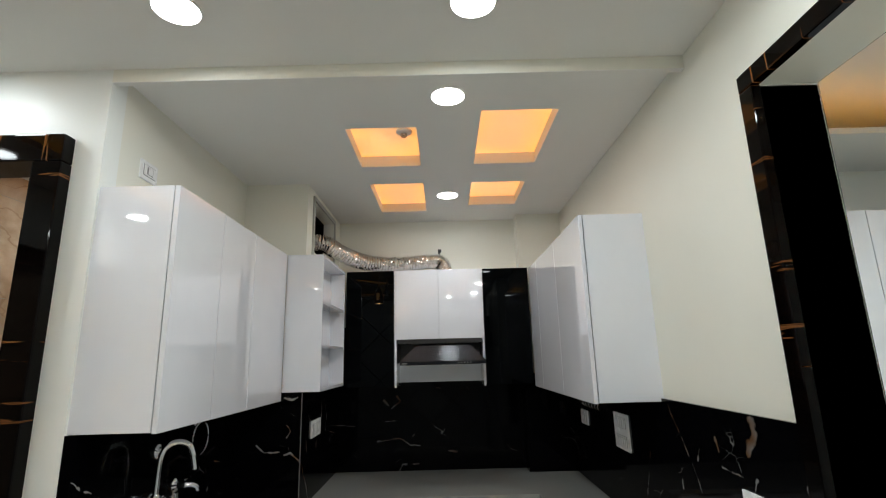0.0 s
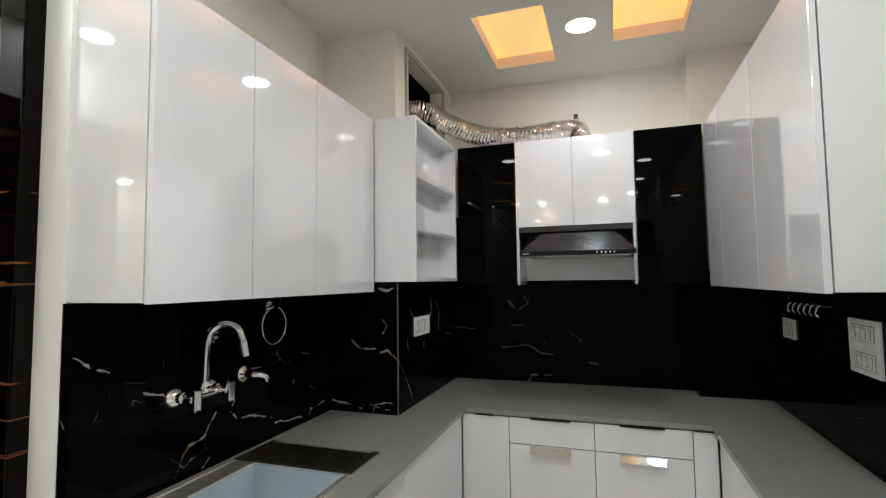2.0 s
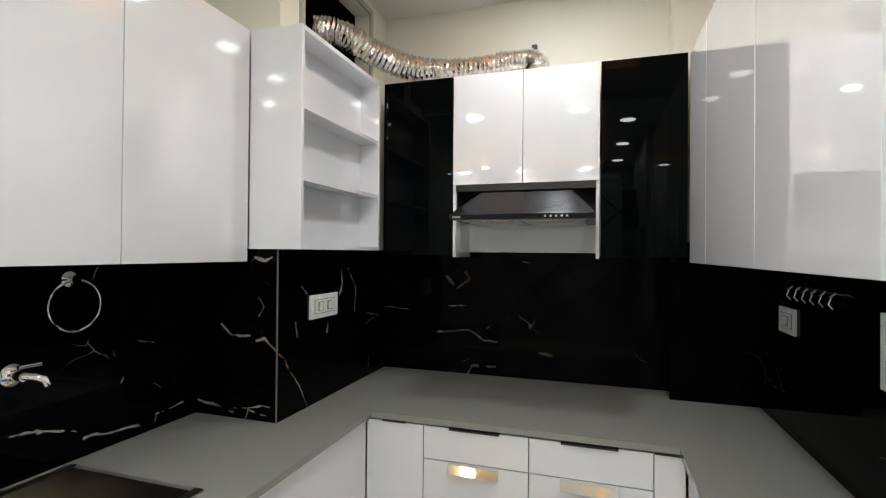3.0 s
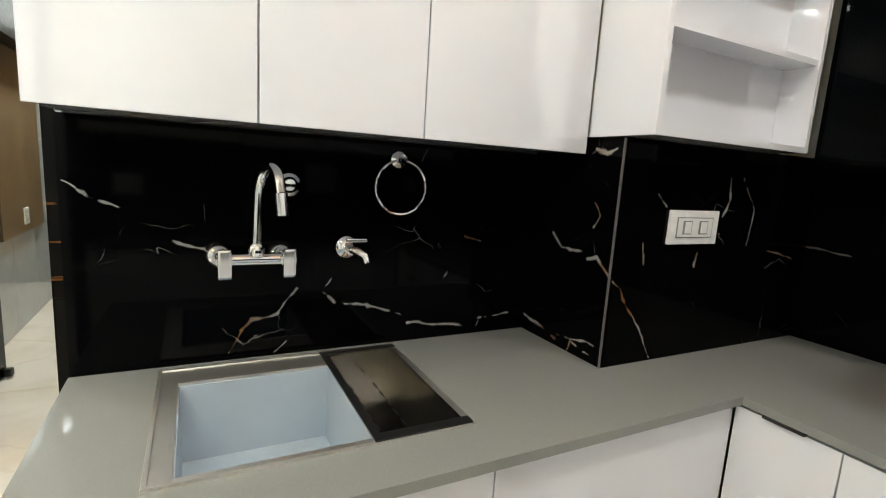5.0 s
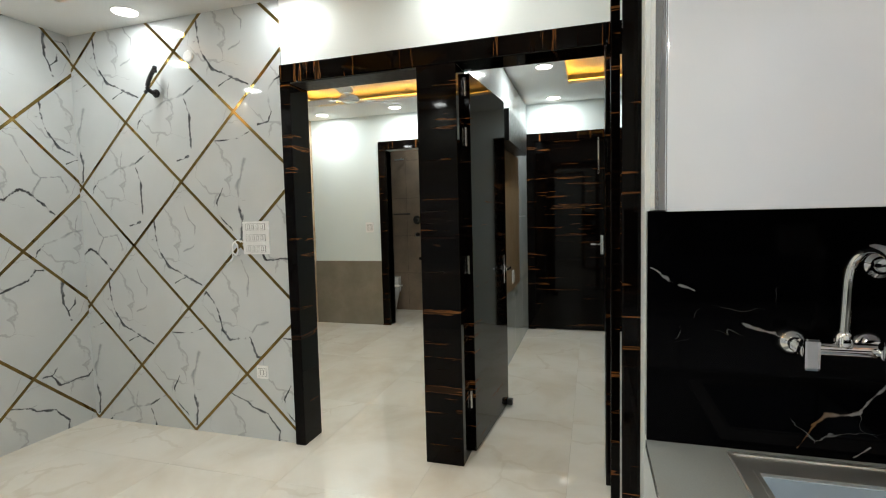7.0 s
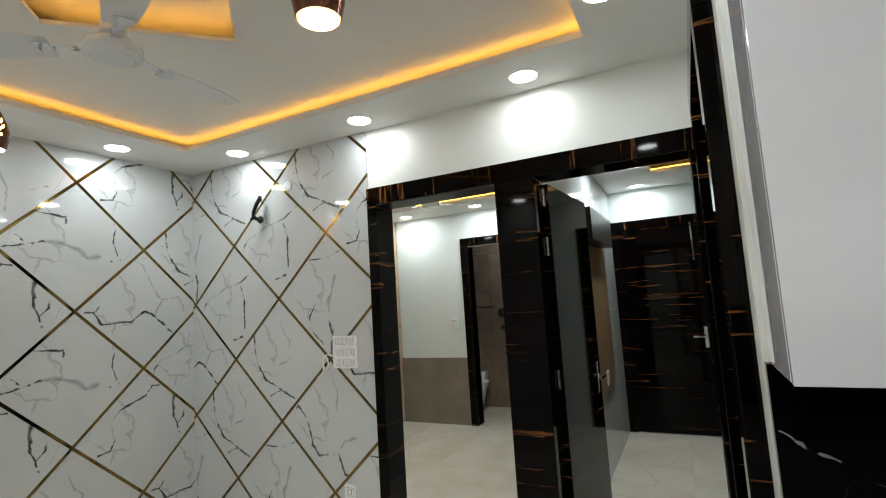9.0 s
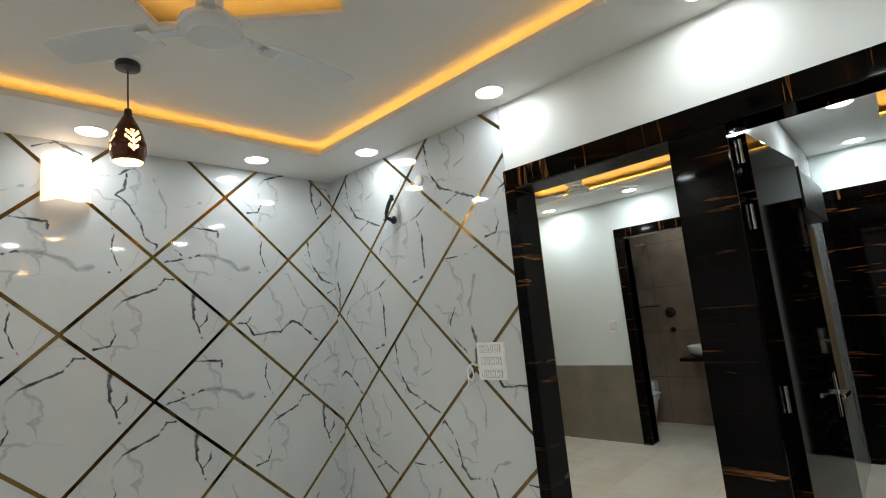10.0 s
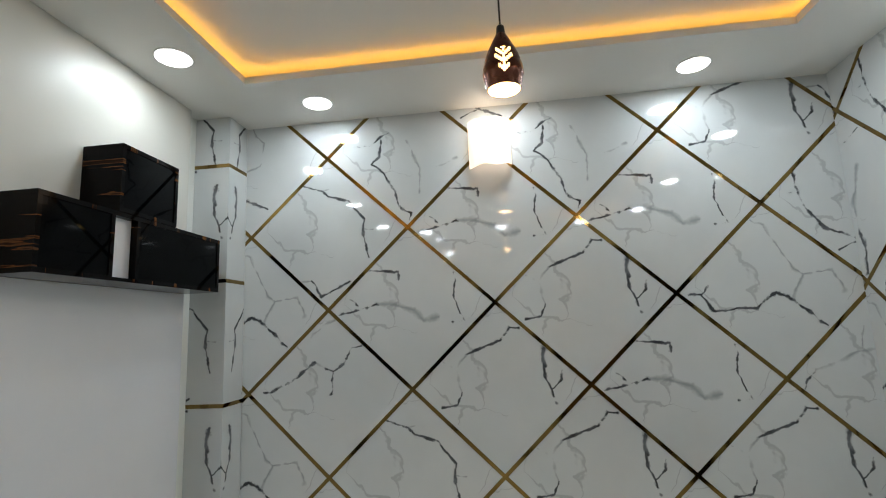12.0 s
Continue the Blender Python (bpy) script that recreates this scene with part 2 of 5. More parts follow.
# the prints of the marble tiles
T1, T2, T3 = 0.0084, 0.0112, 0.0175
MARBLES = {
    "a": make_white_marble("a", [(T2, (-0.16, 0.30), (-0.02, 0.25), (0.02, 0.21), (0.14, 0.18), (0.23, 0.07), (0.22, 0.01), (0.26, -0.15)), (T2, (-0.09, -0.27), (-0.03, -0.36), (0.07, -0.32), (0.14, -0.29))],
                           [(T1, (-0.02, 0.25), (0.07, 0.27)), (T1, (0.22, 0.01), (0.29, 0.0)), (T1, (-0.18, -0.27), (-0.09, -0.27))]),
    "b": make_white_marble("b", [(T2, (-0.30, 0.19), (-0.23, 0.21), (-0.05, 0.19), (-0.05, 0.15)), (T2, (-0.41, -0.04), (-0.32, -0.01), (-0.26, 0.0), (-0.17, 0.02)), (T1, (-0.37, 0.07), (-0.32, 0.05), (-0.26, 0.0)), (T1, (0.26, 0.17), (0.27, 0.12), (0.26, 0.05), (0.32, -0.10), (0.25, -0.09))],
                           [(0.019, (-0.17, 0.02), (-0.07, 0.02), (0.04, -0.02), (0.09, -0.08), (0.17, -0.07))]),
    "c": make_white_marble("c", [(T2, (-0.29, -0.10), (-0.18, -0.09), (-0.07, -0.09), (0.03, -0.02), (0.10, -0.06), (0.24, -0.19)), (T2, (-0.29, -0.10), (-0.34, -0.01), (-0.40, -0.02)), (T1, (-0.34, -0.01), (-0.30, 0.03))],
                           [(0.011, (-0.05, 0.36), (0.01, 0.33), (0.06, 0.22), (0.12, 0.10), (0.16, 0.07), (0.30, 0.08), (0.35, -0.03)), (0.012, (0.16, 0.07), (0.14, 0.03), (0.10, -0.06))]),
    "d": make_white_marble("d", [(0.012, (-0.28, 0.18), (-0.27, 0.06), (-0.25, -0.03), (-0.17, -0.15), (-0.05, -0.20), (0.11, -0.28)), (T1, (-0.31, 0.04), (-0.27, 0.06)), (T1, (-0.12, -0.26), (-0.03, -0.22))],
                           [(T1, (-0.18, 0.30), (-0.03, 0.36)), (T1, (-0.03, 0.36), (0.03, 0.18), (0.08, 0.14), (0.06, -0.01), (-0.02, -0.04))]),
    "e": make_white_marble("e", [(T1, (-0.18, 0.26), (0.02, 0.27), (0.10, 0.31)), (T1, (-0.14, -0.06), (-0.19, -0.15), (-0.18, -0.23), (-0.08, -0.34)), (T3, (-0.01, -0.19), (0.01, -0.29), (0.0, -0.40))],
                           [(0.019, (0.05, 0.13), (-0.01, -0.05), (-0.01, -0.19))]),
    "f": make_white_marble("f", [(T2, (-0.12, 0.08), (-0.14, -0.01), (-0.19, -0.05), (-0.11, -0.12), (-0.06, -0.23), (-0.04, -0.31), (0.04, -0.36), (0.03, -0.41)), (T1, (-0.28, 0.06), (-0.19, 0.06), (-0.08, 0.13))],
                           [(T2, (0.02, 0.07), (0.06, -0.02), (0.10, -0.10), (0.09, -0.25)), (T1, (0.20, -0.10), (0.32, -0.06))]),
    "g": make_white_marble("g", [(T2, (0.19, 0.24), (0.15, 0.23), (0.10, 0.15), (0.04, 0.11), (-0.01, 0.13)), (T2, (0.04, 0.11), (0.03, 0.06), (0.03, -0.01)), (T2, (-0.07, 0.16), (-0.15, 0.09), (-0.27, 0.03), (-0.36, 0.0))],
                           [(T2, (-0.09, 0.30), (-0.08, 0.32), (0.01, 0.37), (0.05, 0.39)), (0.012, (-0.01, 0.13), (-0.07, 0.16))]),
    "h": make_white_marble("h", [(T1, (-0.44, -0.19), (-0.37, -0.02), (-0.32, 0.04)), (T2, (0.05, 0.12), (0.09, -0.02), (0.09, -0.22)), (T1, (0.05, 0.15), (0.19, 0.23)), (T2, (-0.05, -0.30), (0.06, -0.27))],
                           [(0.012, (-0.32, 0.04), (-0.10, 0.12), (0.05, 0.15)), (T1, (-0.10, 0.12), (-0.07, 0.24))]),
    "k": make_white_marble("k", [(T2, (-0.32, 0.12), (-0.24, 0.03), (-0.20, -0.14), (-0.14, -0.21), (0.03, -0.18), (0.07, -0.32), (0.13, -0.32)), (T1, (-0.36, 0.06), (-0.32, 0.12), (-0.30, 0.20))],
                           [(T2, (0.03, -0.18), (0.09, -0.10), (0.18, -0.08)), (T2, (-0.02, 0.36), (0.04, 0.22), (0.02, 0.10))]),
    "p": make_white_marble("p", [(T2, (-0.15, 0.17), (-0.05, 0.21), (0.03, 0.24), (0.08, 0.31), (0.13, 0.31)), (T3, (0.26, 0.21), (0.25, 0.16), (0.25, 0.05)), (T2, (0.25, 0.05), (0.29, -0.02), (0.31, -0.11)), (T1, (0.29, -0.02), (0.34, 0.02), (0.34, 0.07)), (T1, (-0.19, -0.02), (-0.22, -0.08), (-0.30, -0.10))],
                           [(0.012, (-0.28, 0.14), (-0.21, 0.10), (-0.15, 0.17)), (0.011, (-0.21, 0.10), (-0.19, -0.02))]),
}
# slabs of black marble with their own veins
BLACK_SINK = make_black_marble("black_marble_sink_slab", (0, 1, 0), [(0.006, (3.84, 1.35), (3.89, 1.32), (3.94, 1.30)), (0.006, (4.03, 1.22), (4.08, 1.20), (4.16, 1.18)), (0.0065, (4.36, 1.07), (4.31, 1.0), (4.24, 0.99), (4.21, 0.96)), (0.0045, (4.22, 0.97), (4.18, 0.90)),
                                                                       (0.003, (4.49, 1.14), (4.43, 1.06)), (0.007, (4.43, 1.06), (4.47, 1.03), (4.60, 1.0), (4.68, 0.97)), (0.0085, (4.71, 0.945), (4.82, 0.925), (4.91, 0.915)), (0.005, (4.91, 0.915), (4.98, 0.93), (5.10, 0.94)), (0.004, (4.98, 0.93), (4.96, 0.89)),
                                                                       (0.003, (4.81, 1.05), (4.87, 1.16)), (0.005, (4.90, 1.22), (4.96, 1.20)), (0.003, (4.30, 0.89), (4.33, 0.92))])
BLACK_COLUMN = make_black_marble("black_marble_column_slab", (1, 0, 0), [(0.0065, (-0.54, 0.94), (-0.45, 0.92), (-0.36, 0.90)), (0.005, (-0.35, 0.92), (-0.28, 0.925), (-0.21, 0.94), (-0.16, 0.93)), (0.004, (-0.30, 0.88), (-0.29, 0.92), (-0.26, 0.91)), (0.004, (-0.23, 0.90), (-0.17, 0.90)),
                                                                          (0.007, (-0.42, 1.25), (-0.37, 1.21), (-0.28, 1.21)), (0.006, (-0.25, 1.19), (-0.21, 1.20), (-0.16, 1.15)), (0.008, (-0.26, 1.52), (-0.22, 1.51), (-0.18, 1.525)), (0.005, (-0.25, 1.37), (-0.22, 1.33), (-0.24, 1.29))])
BLACK_COLUMN_SIDE = make_black_marble("black_marble_column_side", (0, 1, 0), [(0.0065, (5.16, 1.15), (5.21, 1.12), (5.26, 1.05)), (0.006, (5.26, 1.05), (5.31, 0.98), (5.37, 0.89)), (0.007, (5.28, 1.25), (5.29, 1.19)), (0.007, (5.63, 1.33), (5.66, 1.39), (5.65, 1.46)), (0.006, (5.32, 1.40), (5.36, 1.36)),
                                                                               (0.006, (5.53, 1.22), (5.52, 1.15)), (0.004, (5.72, 1.46), (5.80, 1.36), (5.78, 1.24)), (0.005, (5.90, 1.22), (6.08, 1.19))])
BLACK_EAST = make_black_marble("black_marble_east_slab", (0, 1, 0), [(0.0045, (4.34, 1.52), (4.19, 1.33), (4.11, 1.20)), (0.02, (3.73, 1.51), (3.72, 1.47), (3.77, 1.40)), (0.008, (3.97, 1.42), (3.95, 1.38)), (0.005, (4.57, 1.30), (4.67, 1.05)), (0.005, (4.27, 1.24), (4.27, 1.18)), (0.01, (4.09, 1.36), (4.12, 1.32)), (0.009, (3.74, 1.33), (3.77, 1.28)), (0.014, (3.51, 1.36), (3.44, 1.37)), (0.005, (3.94, 1.33), (3.82, 1.32))], 0.55)
BLACK_NORTH = make_black_marble("black_marble_north_slab", (1, 0, 0), [(0.007, (0.17, 1.10), (0.35, 1.12), (0.43, 1.07), (0.50, 1.07)), (0.01, (0.34, 0.87), (0.37, 0.93), (0.50, 0.93)), (0.011, (0.22, 1.41), (0.26, 1.37)), (0.009, (0.33, 1.43), (0.35, 1.40), (0.28, 1.35)), (0.005, (0.23, 1.25), (0.35, 1.25)), (0.006, (0.63, 1.50), (0.71, 1.49)), (0.006, (-0.16, 1.23), (-0.01, 1.22)), (0.008, (0.73, 1.02), (0.80, 1.01)), (0.004, (0.45, 1.13), (0.51, 1.18))], 0.35)
EBONY_V, EBONY_Y, EBONY_X = make_ebony("ebony_upright", "z"), make_ebony("ebony_along_y", "y"), make_ebony("ebony_along_x", "x")
SATIN = paint("satin_white_laminate", (0.68, 0.665, 0.61), rough=0.42, bump=0.03)
GOLD = plain("polished_gold", (0.27, 0.18, 0.058), 0.07, 1.0)
CHROME = plain("chrome", (0.80, 0.80, 0.81), 0.06, 1.0, 0.03)
STEEL = plain("stainless_steel", (0.52, 0.51, 0.49), 0.22, 1.0)
FOIL = plain("aluminium_foil", (0.82, 0.80, 0.77), 0.16, 1.0, 0.15, 45)
BLACKGLASS = plain("black_gloss_panel", (0.0010, 0.0014, 0.0018), 0.015, 0.0, spec=0.06)
RIMSTEEL = plain("satin_steel", (0.80, 0.785, 0.75), 0.45, 1.0, 0.03, 3)
TRAYSTEEL = plain("dark_steel", (0.42, 0.40, 0.36), 0.20, 1.0, 0.03, 3)
BLACK = plain("black_plastic", (0.012, 0.012, 0.012), 0.35)
HOODBLACK = plain("black_enamel", (0.010, 0.011, 0.014), 0.2, spec=0.16)
BROWNTILE = plain("brown_stone_tile", (0.30, 0.225, 0.165), 0.2, 0.0, 0.3, 4)
PLASTIC = plain("white_plastic", (0.88, 0.88, 0.87), 0.25, 0.0, 0.03)
GREYPL = plain("grey_plastic", (0.22, 0.22, 0.215), 0.35)
BLUEFILM = plain("pale_blue_film", (0.50, 0.585, 0.655), 0.35, 0.0, 0.06, 8)
TVBROWN = plain("brown_wall_panel", (0.23, 0.155, 0.085), 0.35, 0.0, 0.15, 6)
GREYTILE = plain("pale_grey_tile", (0.50, 0.525, 0.525), 0.10, 0.0, 0.1, 5)
FANWHITE = plain("white_enamel", (0.74, 0.75, 0.76), 0.22, 0.0, 0.04)
COPPER = plain("dark_copper", (0.10, 0.030, 0.015), 0.25, 0.7)
CERAMIC = plain("white_ceramic", (0.82, 0.82, 0.80), 0.08, 0.0, 0.02)
GAP = plain("dark_gap", (0.02, 0.02, 0.02), 0.8)
GROUT_PALE = plain("pale_grout", (0.50, 0.46, 0.38), 0.7)
GROUT = plain("grout", (0.30, 0.27, 0.22), 0.8)
GROUT_DARK = plain("dark_grout", (0.05, 0.038, 0.03), 0.8)
WOODDECO = plain("brown_wood", (0.18, 0.085, 0.03), 0.3, 0.0, 0.3, 12)
DISC = glow("led_diffuser", (1.0, 0.98, 0.95), 14.0)
STRIP = glow("amber_led_strip", AMBER, 9.5)
STRIP_FAR = glow("bright_amber_led_strip", AMBER, 20.0)


# amber emission standing in for the LED light inside the kitchen ceiling recesses
def make_recess_glow():
    k = Nodes("amber_recess_glow")
    q = k.noise(k.coords(), 4.5, 2)
    p = k.ramp(q.outputs[0], [(0.35, (0.82, 0.82, 0.82)), (0.65, (1.3, 1.3, 1.3))])
    k.set(color=(0.8, 0.8, 0.8), emit=(1.0, 0.36, 0.02), power=p)
    return k.mat


RECESSGLOW = make_recess_glow()
LAMPGLASS = glow("lit_glass_shade", (1.0, 0.70, 0.46), 1.0)
PENDGLOW = glow("pendant_inner_glow", (1.0, 0.55, 0.18), 7.0)
BULBGLOW = glow("lit_bulb", (1.0, 0.72, 0.35), 30.0)


# ---- mesh helpers ----
def box(bm, x0, x1, y0, y1, z0, z1, bevel=0.0):
    vs = bmesh.ops.create_cube(bm, size=1.0)["verts"]
    for v in vs:
        v.co = Vector(((x0 + x1) / 2 + v.co.x * (x1 - x0), (y0 + y1) / 2 + v.co.y * (y1 - y0), (z0 + z1) / 2 + v.co.z * (z1 - z0)))
    if bevel:
        es = list({e for v in vs for e in v.link_edges})
        bmesh.ops.bevel(bm, geom=es, offset=bevel, segments=2, affect="EDGES", profile=0.7)
    return bm


def cubes(*spans, bevel=0.0):
    bm = bmesh.new()
    for s in spans:
        box(bm, *s, bevel=bevel)
    return bm


def cyl(bm, a, b, r, r2=None, seg=20):
    """A capped cylinder or cone from a to b."""
    a, b = Vector(a), Vector(b)
    d = b - a
    m = Matrix.Translation((a + b) / 2) @ d.to_track_quat("Z", "Y").to_matrix().to_4x4()
    bmesh.ops.create_cone(bm, cap_ends=True, segments=seg, radius1=r, radius2=r if r2 is None else r2, depth=d.length, matrix=m)
    return bm


def lathe(bm, profile, centre, seg=28, axis="Z"):
    """Turns (radius, height) pairs about an axis through centre."""
    rings = []
    for r, h in profile:
        ring = []
        for i in range(seg):
            a = 2 * math.pi * i / seg
            p = Vector((r * math.cos(a), r * math.sin(a), h))
            if axis == "X":
                p = Vector((p.z, p.x, p.y))
            elif axis == "Y":
                p = Vector((p.x, p.z, p.y))
            ring.append(bm.verts.new(p + Vector(centre)))
        rings.append(ring)
    for lo, hi in zip(rings, rings[1:]):
        for i in range(seg):
            bm.faces.new((lo[i], lo[(i + 1) % seg], hi[(i + 1) % seg], hi[i]))
    bm.faces.new(rings[-1])
    bm.faces.new(list(reversed(rings[0])))
    return bm


def tube(bm, points, r, seg=14, wave=0.0):
    """A round tube through points."""
    pts = [Vector(p) for p in points]
    rings = []
    up = Vector((0.123, 0.31, 0.94)).normalized()
    for i, p in enumerate(pts):
        d = (pts[min(i + 1, len(pts) - 1)] - pts[max(i - 1, 0)]).normalized()
        u = d.cross(up).normalized()
        w = d.cross(u).normalized()
        rr = r + (wave if i % 2 else -wave)
        rings.append([bm.verts.new(p + rr * (math.cos(2 * math.pi * k / seg) * u + math.sin(2 * math.pi * k / seg) * w)) for k in range(seg)])
    for lo, hi in zip(rings, rings[1:]):
        for i in range(seg):
            bm.faces.new((lo[i], lo[(i + 1) % seg], hi[(i + 1) % seg], hi[i]))
    bm.faces.new(rings[-1])
    bm.faces.new(list(reversed(rings[0])))
    return bm


def smooth_path(points, n):
    """Catmull-Rom points along a coarse path."""
    p = [Vector(q) for q in points]
    p = [p[0] * 2 - p[1], *p, p[-1] * 2 - p[-2]]
    out = []
    for i in range(1, len(p) - 2):
        for j in range(n):
            t = j / n
            out.append(0.5 * (2 * p[i] + (p[i + 1] - p[i - 1]) * t + (2 * p[i - 1] - 5 * p[i] + 4 * p[i + 1] - p[i + 2]) * t * t + (3 * p[i] - p[i - 1] - 3 * p[i + 1] + p[i + 2]) * t ** 3))
    return out + [p[-2]]


def mesh_of(name, bm, material, shade=False):
    bmesh.ops.recalc_face_normals(bm, faces=bm.faces[:])
    me = bpy.data.meshes.new(name)
    bm.to_mesh(me)
    bm.free()
    me.materials.append(material)
    if shade:
        me.shade_smooth()
        me.set_sharp_from_angle(angle=radians(40))
    return me


def part(name, bm, material, parent, label="", shade=False):
    ob = new(name, mesh_of(name, bm, material, shade))
    ob.parent = parent
    if parent is not None:
        ob.matrix_parent_inverse = Matrix.Translation(-parent.location) if parent.parent is None else Matrix()
    return tagged(ob, label)


def thing(name, at, label, category, group="", kind=""):
    ob = new(name)
    ob.location = at
    ob.empty_display_size = 0.1
    return tagged(ob, label, category, group, kind)


def structure(name, bm, material, label, category="wall"):
    return tagged(new(name, mesh_of(name, bm, material)), label, category, kind="structure")


def pierced(axis, c0, c1, a0, a1, z0, z1, holes):
    """Boxes of a wall c0..c1 thick, from a0 to a1, with holes (a, b, low, high) through it."""
    out = []
    edge = a0
    for a, b, lo, hi in sorted(holes):
        if a > edge:
            out.append((edge, a, z0, z1))
        if hi < z1:
            out.append((a, b, hi, z1))
        if lo > z0:
            out.append((a, b, z0, lo))
        edge = b
    if edge < a1:
        out.append((edge, a1, z0, z1))
    return [(c0, c1, a, b, lo, hi) if axis == "x" else (a, b, c0, c1, lo, hi) for a, b, lo, hi in out]


def slab_with_holes(x0, x1, y0, y1, z0, z1, holes):
    """A flat slab with rectangular holes (x0, x1, y0, y1)."""
    xs = sorted({x0, x1, *(h[0] for h in holes), *(h[1] for h in holes)})
    ys = sorted({y0, y1, *(h[2] for h in holes), *(h[3] for h in holes)})
    bm = bmesh.new()
    for a, b in zip(xs, xs[1:]):
        for c, d in zip(ys, ys[1:]):
            mx, my = (a + b) / 2, (c + d) / 2
            if not any(h[0] < mx < h[1] and h[2] < my < h[3] for h in holes):
                box(bm, a, b, c, d, z0, z1)
    bmesh.ops.remove_doubles(bm, verts=bm.verts[:], dist=0.0005)
    seen = {}
    for f in bm.faces[:]:
        key = tuple(round(v, 3) for v in f.calc_center_median())
        seen.setdefault(key, []).append(f)
    bmesh.ops.delete(bm, geom=[f for fs in seen.values() if len(fs) > 1 for f in fs], context="FACES")
    return bm


# ---- structure: living room and kitchen ----
CEILING, UPPER, TOP = 2.90, 2.988, 3.16
floor = structure("floor", cubes((-6.6, 4.6, -0.6, 7.4, -0.12, -0.009)), GROUT_PALE, "polished cream marble tiled floor with faint veins", "floor")
structure("wall_south", cubes((-2.07, 1.90, -0.24, -0.04, 0, TOP)), WHITE, "white plastered wall behind the marble tiles")
structure("wall_west", cubes(*pierced("x", -2.06, -1.905, -0.04, 3.825, 0, TOP, [(1.84, 2.715, 0, 2.375), (2.945, 3.755, 0, 2.375)])), WHITE, "white painted wall above two dark framed doorways")
structure("wall_north", cubes(*pierced("y", 3.825, 3.92, -2.06, -0.583, 0, TOP, [(-1.62, -0.80, 0, 2.50)])), WHITE, "off-white painted wall round the bathroom doorway")
structure("wall_kitchen_west", cubes((-0.69, -0.583, 3.92, 6.17, 0, TOP)), CREAM, "cream painted kitchen wall above the sink counter")
structure("wall_kitchen_north", cubes((-0.69, 1.712, 6.17, 6.32, 0, TOP), (1.35, 1.712, 6.02, 6.17, 0, TOP)), CREAM, "cream painted back wall of the kitchen")
structure("wall_east", cubes(*pierced("x", 1.712, 1.89, -0.24, 6.32, 0, TOP, [(2.41, 3.43, 0, 2.53)])), CREAM, "cream painted wall with a dark framed doorway")
structure("wall_east_panel", cubes((1.585, 1.712, -0.04, 2.35, 0, TOP - 0.01)), WHITE, "white glossy panelled wall behind the shelves")
structure("beam", cubes((-0.583, 1.712, 3.825, 3.85, 2.844, TOP)), CREAM, "cream painted beam over the kitchen opening", "beam")
structure("beam_soffit", cubes((-0.583, 1.712, 3.825, 3.85, 2.841, 2.8435)), CEIL, "white painted underside of the beam", "trim")
# boxed column in the kitchen corner with a vent opening
structure("wall_kitchen_column", cubes((-0.583, -0.167, 5.175, 5.25, 0, CEILING), *pierced("x", -0.25, -0.167, 5.25, 6.17, 0, CEILING, [(5.33, 5.94, 2.47, 2.83)])), CREAM, "cream painted boxed column with a vent opening")

TRAY = (-1.465, 1.10, 0.495, 3.36)
structure("ceiling_living_border", slab_with_holes(-2.06, 1.714, -0.04, 3.825, CEILING, CEILING + 0.035, [TRAY]), CEIL, "white false ceiling border with recessed lights", "ceiling")


def diamond_ceiling():
    """The raised ceiling panel with a diamond-shaped recess round the fan."""
    cx, cy, r, x0, x1, y0, y1 = -0.19, 1.87, 0.55, -2.0, 1.66, 0.0, 3.78
    bm = bmesh.new()
    outer = [(x0, y0), (x1, y0), (x1, y1), (x0, y1)]
    inner = [(cx, cy - r), (cx + r, cy), (cx, cy + r), (cx - r, cy)]
    for z in (UPPER, UPPER + 0.02):
        o = [bm.verts.new((x, y, z)) for x, y in outer]
        i = [bm.verts.new((x, y, z)) for x, y in inner]
        for k in range(4):
            j = (k + 1) % 4
            bm.faces.new((o[k], o[j], i[k]))
            bm.faces.new((o[j], i[j], i[k]))
    w = [[bm.verts.new((x, y, z)) for x, y in inner] for z in (UPPER, UPPER + 0.02)]
    for k in range(4):
        j = (k + 1) % 4
        bm.faces.new((w[0][k], w[0][j], w[1][j], w[1][k]))
    return bm


structure("ceiling_living_tray", diamond_ceiling(), CEIL, "white raised ceiling with a diamond recess round the fan", "ceiling")
structure("ceiling_living_recess", cubes((-0.87, 0.49, 1.19, 2.55, UPPER + 0.12, UPPER + 0.13)), CEIL, "white top of the diamond recess round the fan", "ceiling")
structure("ceiling_cap", cubes((-6.7, 4.7, -0.6, 7.4, TOP, TOP + 0.1)), CEIL, "white ceiling slab", "ceiling")
RECESSES = [(0.235, 0.603, 4.39, 4.905), (0.930, 1.307, 4.235, 4.898), (0.240, 0.602, 5.216, 5.86), (0.935, 1.300, 5.223, 5.725)]
structure("ceiling_kitchen", slab_with_holes(-0.583, 1.714, 3.85, 6.17, CEILING, CEILING + 0.07, RECESSES), CEIL, "white kitchen ceiling with four lit square recesses", "ceiling")


def ceiling_recess(x0, x1, y0, y1):
    t = thing("lit_recess", ((x0 + x1) / 2, (y0 + y1) / 2, CEILING + 0.07), "square kitchen ceiling recess with an amber glow put on its top", "ceiling light", "amber panels in the kitchen ceiling")
    # the recess top itself glows; no strips are built here
    part("diffuser", cubes((x0 - 0.01, x1 + 0.01, y0 - 0.01, y1 + 0.01, CEILING + 0.071, CEILING + 0.08)), RECESSGLOW, t, "recess top that glows in place of LED strips")


for r in RECESSES:
    ceiling_recess(*r)

